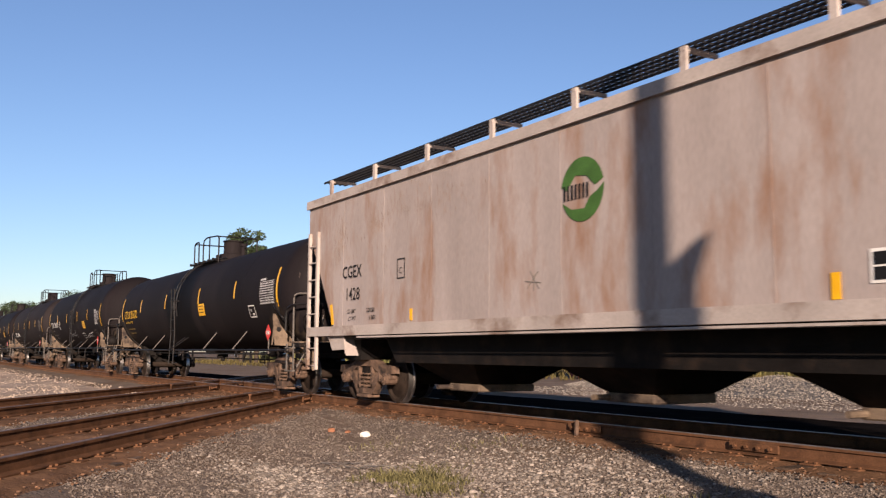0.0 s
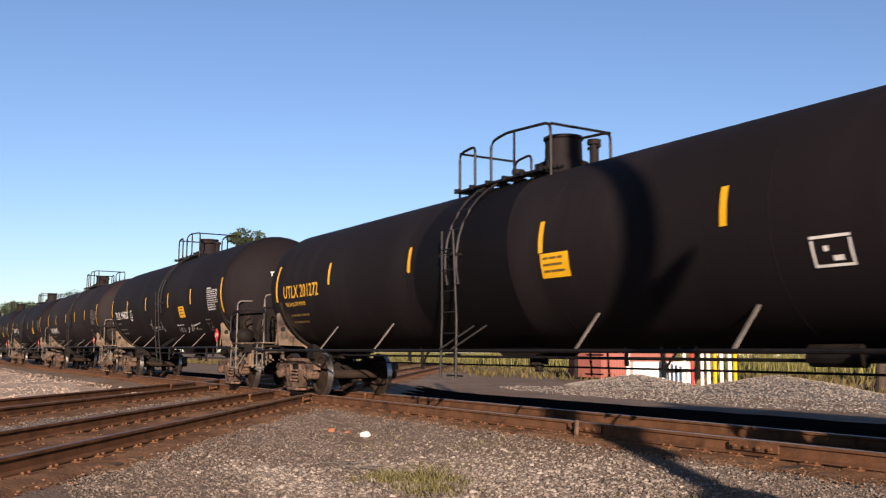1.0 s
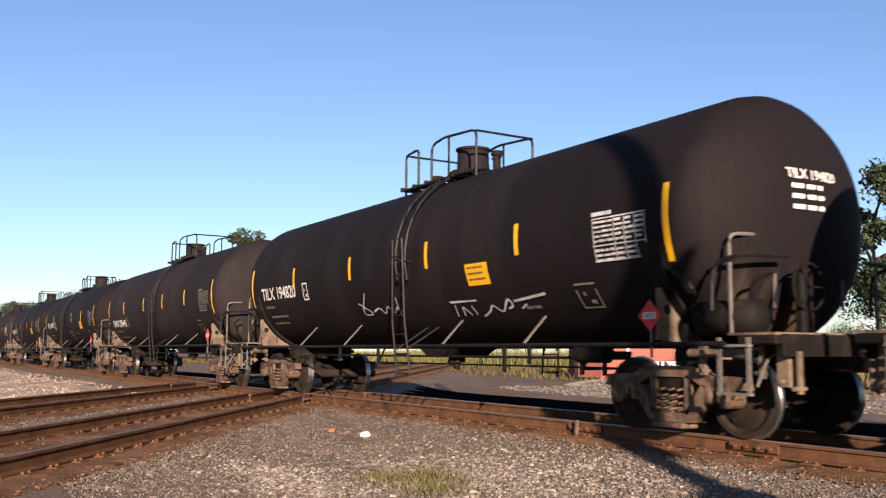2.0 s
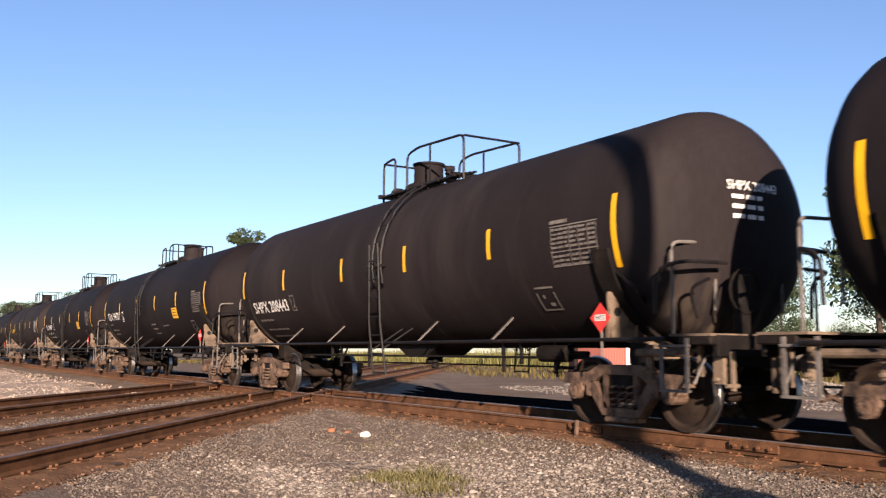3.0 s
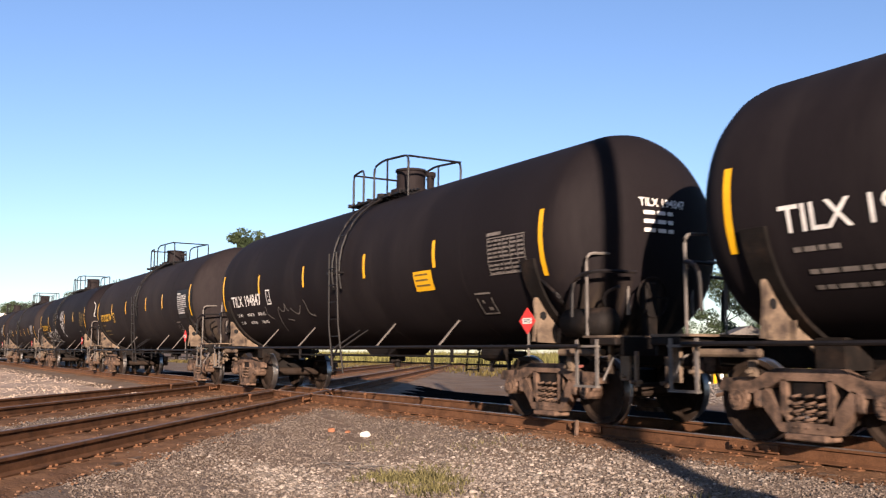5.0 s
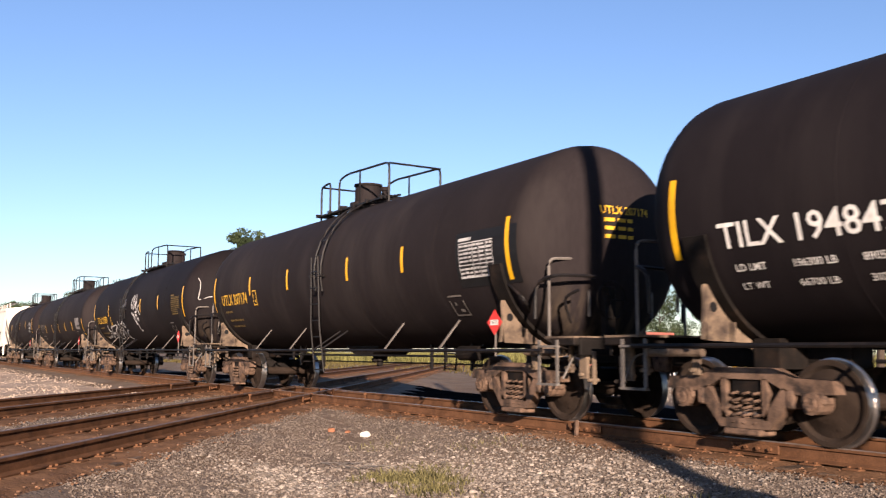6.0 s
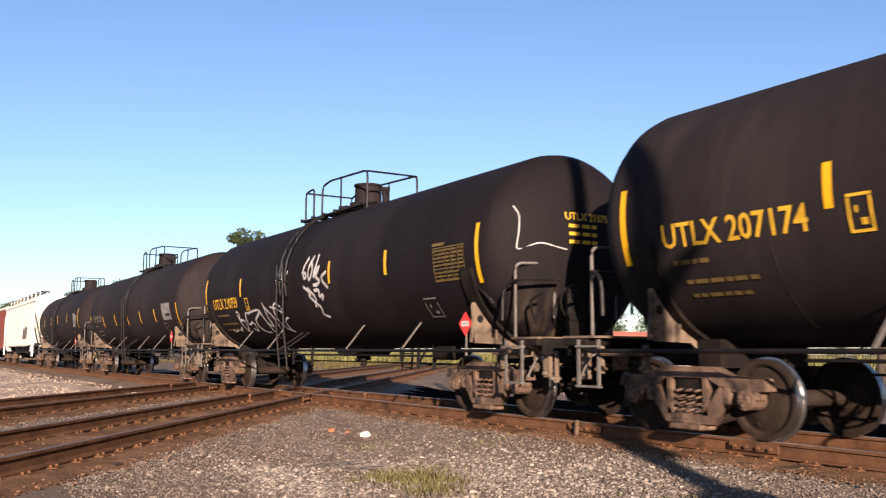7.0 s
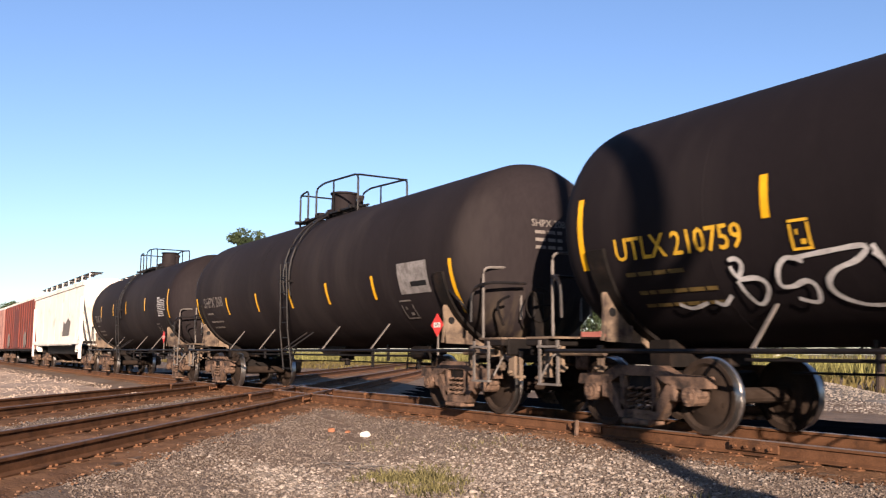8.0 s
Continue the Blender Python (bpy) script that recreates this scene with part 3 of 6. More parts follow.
        for u in (-0.18, 0.18):
            bm = bmesh.new()
            rod(bm, (ladder + u + 0.04, side * 1.64, 1.02), (ladder + u + 0.42, side * 1.22, 1.40), 0.018, 6)
            part("ladder_brace", bm, M_PIPE, lad)
            bm = bmesh.new()
            rod(bm, (ladder + u, side * (R_TANK + 0.19), 2.55), (ladder + u, side * (R_TANK - 0.02), 2.55), 0.03, 6)
            part("ladder_bracket", bm, M_PIPE, lad)
    # top platform, hand rails, man way and valves
    px0, px1, zt = deck[0], deck[1], 4.30 + dz
    bm = bmesh.new()
    for side in (-1, 1):
        for k in range(5):
            box(bm, ((px0 + px1) / 2, side * (0.36 + k * 0.09), zt - 0.02 - 0.02 * k), (px1 - px0, 0.05, 0.035))
        for x in np.linspace(px0 + 0.1, px1 - 0.1, 6):
            box(bm, (x, side * 0.54, zt - 0.09), (0.05, 0.5, 0.08))
    part("top_platform", bm, M_PIPE, root)
    hr = rail_top + dz
    for side in (-1, 1):
        y = side * 0.62
        bm = bmesh.new()
        pipe(bm, soften([(px0, y, zt - 0.2), (px0, y, hr - 0.02), (px0 + 0.5, y, hr + 0.03), (px0 + 0.5, y, zt - 0.2)], 0.12), 0.024)
        part("hand_rail", bm, M_PIPE, root)
        bm = bmesh.new()
        pipe(bm, soften([(px0 + 1.0, y, zt - 0.2), (px0 + 1.0, y, hr), (px0 + 1.45, y, hr + 0.07), (px1, y, hr), (px1, y, zt - 0.2)], 0.15), 0.024)
        rod(bm, ((px0 + px1) / 2 + 0.35, y, zt - 0.2), ((px0 + px1) / 2 + 0.35, y, hr + 0.07), 0.022, 6)
        part("hand_rail", bm, M_PIPE, root)
    for x in (px0, px1):
        bm = bmesh.new()
        pipe(bm, [(x, -0.62, hr - 0.02), (x, 0.62, hr - 0.02)], 0.022)
        part("end_hand_rail", bm, M_PIPE, root)
    mw = deck[0] + (2.2, 1.25, 1.5, 0.8, 1.8)[domes]
    bm = bmesh.new()
    turned(bm, [(4.05, 0.42), (4.42, 0.42), (4.44, 0.31), (4.80, 0.30), (4.82, 0.33), (4.86, 0.33), (4.88, 0.05)], 28, "Z")
    bmesh.ops.translate(bm, vec=(mw, 0, dz), verts=bm.verts[:])
    part("manway", bm, M_TANK_OLD, root, "weathered brown valve housing", smooth=False)
    for k, (u, h) in enumerate(((-0.75, 4.55), (-0.45, 4.48), (0.62, 4.72), (-1.1, 4.5))):
        bm = bmesh.new()
        h += dz
        rod(bm, (mw + u, 0.12 * (-1) ** k, 4.1 + dz), (mw + u, 0.12 * (-1) ** k, h), 0.075, 10)
        rod(bm, (mw + u, 0.12 * (-1) ** k, h - 0.08), (mw + u, 0.12 * (-1) ** k, h), 0.11, 10)
        rod(bm, (mw + u - 0.14, 0.12 * (-1) ** k, h - 0.12), (mw + u + 0.14, 0.12 * (-1) ** k, h - 0.12), 0.03, 6)
        part("valve", bm, M_TANK_OLD, root)
    # yellow reflector strips
    for i, x in enumerate(strips):
        z, h = (2.05 - drop, 0.95) if i in (0, len(strips) - 1) else (2.38 - drop, 0.46)
        bm = bmesh.new()
        patch(bm, x - 0.05, x + 0.05, z, h, 0.008, 8)
        part("reflector_strip", bm, M_YELLOW, root)
    return root


def placard(root, x, z, number):
    """A red diamond placard on its bracket."""
    bm = bmesh.new()
    y = -1.56
    o = [(x, z - 0.19), (x + 0.19, z), (x, z + 0.19), (x - 0.19, z)]
    prism(bm, o, y - 0.008, y)
    pl = part("placard", bm, M_RED, root, "red diamond hazard placard on a post")
    bm = bmesh.new()
    rod(bm, (x, y + 0.015, z - 0.5), (x, y + 0.015, z + 0.1), 0.016, 6)
    part("bracket", bm, M_STRUT, pl)
    bm = bmesh.new()
    box(bm, (x, y - 0.011, z), (0.2, 0.004, 0.08))
    part("number_panel", bm, M_WPAINT, pl)
    vs, fs = letters(number, 0.085)
    w = max(u for u, v in vs)
    bm = bmesh.new()
    bv = [bm.verts.new((x + u - w / 2, y - 0.016, z + v - 0.03)) for u, v in vs]
    for f in fs:
        bm.faces.new([bv[i] for i in f])
    part("number", bm, M_BLACK, pl)


def data_panel(root, x0, x1, z, h, mat, back=None):
    """A stencilled table of writing too small to read."""
    if back:
        bm = bmesh.new()
        patch(bm, x0 - 0.10, x1 + 0.62, z - 0.14, h + 0.34, 0.005, 6)
        part("panel_back", bm, back, root)
    bm = bmesh.new()
    rows = 9
    rng = random.Random(int(x0 * 100) + 7)
    cols = [x0, x0 + (x1 - x0) * 0.42, x0 + (x1 - x0) * 0.62, x0 + (x1 - x0) * 0.82, x1]
    for k in range(rows):
        if k == 3:
            continue
        for c0, c1 in zip(cols, cols[1:]):
            u, stop = c0 + 0.015, c1 - 0.02
            while u < stop - 0.03:
                w = min(rng.uniform(0.05, 0.16), stop - u)
                patch(bm, u, u + w, z + (k + 0.12) * h / rows, h / rows * rng.uniform(0.42, 0.60), 0.012, 1)
                u += w + 0.018
    for v in (0.0, h * 0.36, h):
        patch(bm, x0 - 0.02, x1 + 0.02, z + v, 0.016, 0.012, 1)
    for u in cols:
        patch(bm, u - 0.007, u + 0.007, z, h, 0.012, 3)
    patch(bm, x0 - 0.02, x0 + (x1 - x0) * 0.38, z + h + 0.045, 0.05, 0.012, 1)
    return part("stencilled_data", bm, M_SPRAY if mat is M_WPAINT else mat, root)


def outlined_box(root, x, z, w, h, mat, lean=0.0, inside=True):
    bm = bmesh.new()
    t = 0.03
    patch(bm, x, x + w, z, t, 0.012, 1, lean)
    patch(bm, x + lean * h, x + w + lean * h, z + h, t, 0.012, 1, lean)
    patch(bm, x, x + t, z, h, 0.012, 3, lean)
    patch(bm, x + w - t, x + w, z, h, 0.012, 3, lean)
    if inside:
        patch(bm, x + w * 0.3, x + w * 0.42, z + h * 0.55, h * 0.2, 0.012, 1, lean)
        patch(bm, x + w * 0.5, x + w * 0.75, z + h * 0.2, h * 0.2, 0.012, 1, lean)
    part("stencilled_box", bm, mat, root)


# ---- the train ----
CARS = []      # (thing, place of its centre along the train)


def add(ob, place):
    CARS.append((ob, place))
    ob.location = (place + train_s(0), Y_MID, 0)
    return ob


def small_lines(root, x, z, mat, rows=2, width=0.9):
    rng = random.Random(int(z * 100) + rows)
    for k in range(rows):
        bm = bmesh.new()
        bars(bm, x, z - 0.15 * k, [[rng.uniform(0.08, 0.25) for _ in range(int(width / 0.2))]], 0.055, 0.15)
        part("small_lettering", bm, mat, root)


def on_head(length, y, z):
    r = min(0.999, math.hypot(y, z - Z_TANK) / R_TANK)
    return (length / 2 - 1.56 + 0.78 * math.cos(math.asin(r ** (1 / 0.92))) + 0.015, y, z)


def end_marks(root, length, mark, mat):
    """The mark and lines of small writing on the leading head."""
    for word, start in words(mark, 0.17, 0.95):
        vs, fs = letters(word, 0.17, 0.95)
        bm = bmesh.new()
        bv = [bm.verts.new(on_head(length, -0.50 + start + u, 3.02 + v)) for u, v in vs]
        for q in fs:
            bm.faces.new([bv[i] for i in q])
        part("head_mark", bm, mat, root)
    for k in range(3):
        bm = bmesh.new()
        for i, (y, w) in enumerate(((-0.44, 0.19), (-0.20, 0.15), (-0.01, 0.1))):
            z = 2.90 - k * 0.125
            bm.faces.new([bm.verts.new(on_head(length, *q)) for q in ((y, z), (y + w, z), (y + w, z + 0.055), (y, z + 0.055))])
        part("head_lettering", bm, mat, root)


def finish_tank(root, length, mark, mat, place, dull, panel=None, notice=3.5, mark_z=2.2, weights=None, table=True, stencil=None):
    tank_text("reporting_mark", mark, 0.40, -length / 2 + 2.3, mark_z, mat, root, 0.87 if mark[0] == "U" else 1.0)
    if weights:
        for i, (a0, b0, c0) in enumerate(weights):
            tank_text("load_limit", a0, 0.12, -length / 2 + 2.42, mark_z - 0.25 - 0.19 * i, M_WPAINT, root)
            tank_text("load_limit", b0, 0.12, -length / 2 + 3.15, mark_z - 0.25 - 0.19 * i, M_WPAINT, root)
            tank_text("load_limit", c0, 0.12, -length / 2 + 3.95, mark_z - 0.25 - 0.19 * i, M_WPAINT, root)
    else:
        small_lines(root, -length / 2 + 2.4, mark_z - 0.2, dull, 1, 0.9)
        small_lines(root, -length / 2 + 2.5, mark_z - 0.42, dull, 2, 1.4)
    if table:
        data_panel(root, length / 2 - 2.98, length / 2 - 2.04, 2.14, 0.54, panel or M_FADED, M_BLACK if mark == "UTLX 207174" else None)
    outlined_box(root, *(stencil or (length / 2 - 3.6, 1.58, 0.42, 0.30)), M_WPAINT if stencil else M_FADED)
    placard(root, length / 2 - 2.0, 1.42, "3475")
    end_marks(root, length, mark, mat)
    if notice is not None:
        bm = bmesh.new()
        patch(bm, notice - 0.12, notice + 0.50, 2.02, 0.35, 0.010, 3)
        sg = part("notice", bm, M_YELLOW, root, "yellow notice sticker")
        bm = bmesh.new()
        bars(bm, notice - 0.06, 2.28, [[0.12, 0.16, 0.12], [0.42], [0.14, 0.3]], 0.03, 0.09, 0.014)
        part("notice_lines", bm, M_FADEDY, sg)
    add(root, place)


L_C, L_D, L_T = 20.45, 17.55, 17.42
shell_size(1.44, 2.44)
c = tank_car("black tank car with yellow lettering and dark spill stain, on rails", L_C, -0.35, spill=True, domes=0, rods=0, deck=(-1.5, 1.15), strips=(8.4, 5.26, 1.94, -1.9, -5.36, -8.35), struts=(-5.6, -3.1, 2.75, 5.4))
tank_text("slogan", "THE TANK CAR PEOPLE", 0.11, -L_C / 2 + 2.35, 2.02, M_YPAINT, c)
finish_tank(c, L_C, "UTLX 201272", M_YPAINT, 37.95, M_FADEDY, M_WPAINT, notice=2.05, stencil=(6.33, 1.84, 0.46, 0.28))
shell_size(1.58, 2.63)
d = tank_car("black tank car with white lettering and scrawled graffiti on the rails", L_D, 0.75, domes=2, rods=1, deck=(-0.95, 1.6), rail_z=1.08, strips=(7.08, 4.1, 1.5, -1.5, -4.4, -7.1))
finish_tank(d, L_D, "TILX 194820", M_WPAINT, 18.66, M_FADED, M_WPAINT, notice=2.8)
scrawl("graffiti", [[(-1.40, 1.92), (-0.88, 1.70), (-1.40, 1.69), (-0.99, 2.10)],
                   [(-0.88, 1.75), (-0.58, 1.83), (-0.48, 1.66), (-0.26, 1.86), (-0.10, 1.67), (0.08, 1.80)],
                   [(0.17, 1.98), (0.08, 1.57), (0.26, 1.75)]], d, M_SPRAY, 0.02)
scrawl("graffiti", [[(1.92, 1.80), (2.72, 1.80)],
                   [(2.03, 1.76), (1.95, 1.58)],
                   [(2.17, 1.58), (2.24, 1.75), (2.38, 1.58)],
                   [(2.51, 1.73), (2.54, 1.59)],
                   [(2.71, 1.56), (2.97, 1.63), (3.10, 1.74), (3.28, 1.58), (3.47, 1.73), (3.59, 1.80), (3.64, 1.68), (3.47, 1.65)],
                   [(3.70, 1.75), (4.52, 1.82)],
                   [(3.81, 1.64), (3.98, 1.70)]], d, M_SPRAY, 0.022)
outlined_box(d, -L_D / 2 + 4.85, 2.1, 0.26, 0.34, M_WPAINT)
a = tank_car("dusty brown-black tank car with white lettering on the rails", L_T, 0.65, M_TANK_OLD, domes=3, rods=2, deck=(-1.1, 2.0), rail_z=1.14, strips=(7.0, 4.2, 1.55, -1.07, -4.22, -6.96))
finish_tank(a, L_T, "SHPX 208443", M_WPAINT, 1.15, M_FADED, notice=None, mark_z=1.92)
outlined_box(a, -L_T / 2 + 4.75, 1.9, 0.24, 0.32, M_FADED)
b = tank_car("black tank car with white lettering on the rails", L_T, -0.7, domes=4, rods=0, rail_top=4.82, deck=(-1.7, 0.5), rail_z=1.08, strips=(7.0, 3.95, 1.25, -1.48, -4.25, -7.05), struts=(-4.2, -2.3, 2.2, 4.55))
finish_tank(b, L_T, "TILX 194751", M_WPAINT, -16.28, M_FADED)
small_lines(b, 0.30, 1.87, M_FADED, 3, 0.7)
small_lines(b, 1.8, 1.80, M_STRUT, 1, 0.85)
small_lines(d, 3.9, 1.62, M_FADED, 1, 0.5)
outlined_box(b, -L_T / 2 + 4.85, 2.1, 0.26, 0.34, M_WPAINT)
e = tank_car("black tank car with white lettering and graffiti on the rails", L_T, 0.4, domes=2, rods=1, deck=(-1.0, 1.5), rail_z=1.06)
finish_tank(e, L_T, "TILX 194847", M_WPAINT, -33.7, M_FADED, mark_z=2.12, weights=(("LD LMT", "196300 LB", "89050 KG"), ("LT WT", "66700 LB", "30260 KG")))
outlined_box(e, -L_T / 2 + 4.85, 2.1, 0.26, 0.32, M_WPAINT)
scrawl("graffiti", [[(-3.81, 1.76), (-4.13, 1.88), (-4.03, 2.03), (-4.12, 2.05)],
                   [(-3.49, 1.47), (-3.45, 1.65), (-3.33, 1.96), (-3.19, 2.04), (-3.13, 1.91), (-2.89, 1.92), (-2.81, 2.13), (-2.76, 1.91), (-2.67, 1.93)],
                   [(-2.55, 1.98), (-2.18, 1.78), (-1.90, 2.01)],
                   [(-1.65, 2.12), (-1.56, 1.98), (-1.60, 1.82), (-1.25, 1.74), (-1.37, 1.80)],
                   [(-2.94, 1.74), (-2.60, 1.70)]], e, M_STRUT, 0.018)
f = tank_car("dusty black tank car with yellow lettering on the rails", L_T, 0.3, M_TANK_OLD, domes=1, rods=2, deck=(-1.95, 1.5), strips=(7.05, 3.83, 1.55, -1.63, -4.15, -7.03), struts=(-3.8, -1.58, 3.05, 4.98))
finish_tank(f, L_T, "UTLX 207174", M_YPAINT, -51.12, M_FADEDY, M_WPAINT, notice=None)
outlined_box(f, -L_T / 2 + 4.75, 2.12, 0.26, 0.34, M_YPAINT)
g = tank_car("black tank car with yellow lettering and white graffiti, on rails", L_T, -0.9, domes=0, rods=0, deck=(-2.1, 1.3), strips=(7.05, 4.0, 1.5, -1.46, -4.06, -7.01), struts=(-4.35, -2.2, 2.2, 4.5))
finish_tank(g, L_T, "UTLX 210759", M_YPAINT, -68.5, M_FADEDY, M_FADEDY, notice=None, mark_z=2.12)
scrawl("graffiti", [[(-3.88, 1.95), (-3.41, 1.99), (-2.95, 2.02), (-3.14, 1.87), (-3.42, 1.82), (-3.58, 1.68), (-3.51, 1.55), (-3.28, 1.46), (-3.02, 1.46)],
                   [(-2.95, 2.01), (-2.8, 1.65), (-2.53, 1.6)],
                   [(-2.96, 1.94), (-2.82, 1.81), (-2.78, 1.47)],
                   [(-2.59, 2.16), (-2.54, 1.99), (-2.53, 1.59)],
                   [(-2.56, 2.08), (-2.24, 1.88), (-2.13, 1.7), (-2.21, 1.53)],
                   [(-2.14, 2.05), (-1.71, 1.98), (-1.41, 1.85), (-1.46, 2.03), (-1.7, 2.13), (-1.9, 2.07), (-1.98, 1.92), (-1.96, 1.69), (-1.77, 1.53), (-1.43, 1.45)],
                   [(-1.25, 1.77), (-1.46, 1.76), (-1.64, 1.64), (-1.56, 1.53)],
                   [(-4.66, 2.0), (-4.54, 2.02), (-4.48, 1.93), (-4.62, 1.79), (-4.66, 1.94)],
                   [(-4.62, 1.79), (-4.32, 1.81), (-4.24, 1.68), (-4.49, 1.49), (-4.59, 1.63), (-4.63, 1.78)],
                   [(-3.73, 1.92), (-3.91, 1.99), (-4.06, 1.88), (-4.13, 1.69), (-3.96, 1.68), (-3.77, 1.75), (-3.67, 1.68), (-3.74, 1.5), (-3.97, 1.57)],
                   [(-5.64, 1.58), (-5.49, 1.51), (-5.19, 1.58)],
                   [(-5.08, 1.59), (-4.98, 1.53), (-4.8, 1.64)]], g, M_SPRAY, 0.034)
scrawl("graffiti", [[(0.39, 3.01), (0.10, 2.78), (0.21, 2.51), (0.36, 2.67), (0.07, 2.70)],
                   [(0.69, 3.03), (0.39, 2.75), (0.46, 2.46), (0.68, 2.71), (0.56, 2.96)],
                   [(0.91, 3.04), (0.68, 2.48), (0.93, 2.76), (1.05, 2.78), (0.80, 2.54), (1.10, 2.47), (0.86, 2.38), (0.68, 2.40)],
                   [(1.39, 2.63), (1.12, 2.55), (1.21, 2.42), (1.44, 2.29)]], g, M_SPRAY, 0.045)
scrawl("graffiti", [[(0.12, 2.39), (0.55, 2.21), (0.29, 2.20), (0.67, 2.01)],
                   [(0.36, 2.35), (0.74, 2.12), (0.55, 1.94)],
                   [(0.68, 2.28), (0.98, 2.29), (0.86, 2.11), (1.15, 2.20), (1.00, 2.06)],
                   [(0.55, 2.06), (0.85, 1.92), (0.73, 1.77), (1.03, 1.72)]], g, M_SPRAY, 0.04)
scrawl("graffiti", [[(-1.48, 2.61), (-1.40, 2.82), (-1.24, 2.60), (-1.13, 2.97), (-1.21, 2.67), (-0.98, 2.51)],
                   [(-0.87, 2.94), (-0.98, 2.64), (-0.78, 2.80)]], g, M_SPRAY, 0.045)
bm = bmesh.new()
pipe(bm, soften([(7.55, -1.24, 3.21), (7.64, -1.18, 3.07), (7.66, -1.22, 2.75), (7.63, -1.26, 2.51), (7.8, -0.92, 2.65), (7.9, -0.49, 2.55)], 0.1, 3), 0.011)
part("graffiti", bm, M_SPRAY, g, "thin white sprayed stroke on the tank head")
outlined_box(g, -L_T / 2 + 4.9, 2.02, 0.24, 0.28, M_YPAINT)
h = tank_car("dusty brown-black tank car with faded lettering on the rails", L_T, 0.2, M_TANK_OLD, domes=1, rods=1, deck=(-1.6, 1.7), drop=0.42, strips=(7.1, 4.27, 2.15, 0.11, -2.1, -4.4, -7.05))
bm = bmesh.new()
patch(bm, 5.29, 6.34, 2.0, 0.56, 0.009, 5)
sheet = part("data_sheet", bm, M_SHEET, h, "faded pale grey data sheet with a dark field")
bm = bmesh.new()
patch(bm, 5.72, 6.26, 2.12, 0.09, 0.014, 1)
part("sheet_field", bm, M_BLACK, sheet)
finish_tank(h, L_T, "SHPX 208", M_FADED, -85.9, M_FADED, None, notice=None, table=False)
k9 = tank_car("short dusty black tank car with faded lettering on the rails", 16.1, -0.5, M_TANK_OLD, domes=0, rods=0, deck=(-1.8, 0.9), strips=(6.4, 3.3, 0.3, -2.0, -4.4, -6.5))
finish_tank(k9, 16.1, "TILX 19", M_FADED, -102.72, M_FADED, M_WPAINT, notice=None)


def side_plane(root, name, outline, y, mat):
    bm = bmesh.new()
    bm.faces.new([bm.verts.new((x, y, z)) for x, z in outline])
    return part(name, bm, mat, root)


def flat_text(root, name, text, size, x, z, y, mat, width=1.0):
    vs, fs = letters(text, size, width)
    bm = bmesh.new()
    bv = [bm.verts.new((x + u, y, z + v)) for u, v in vs]
    for q in fs:
        bm.faces.new([bv[i] for i in q])
    return part(name, bm, mat, root)


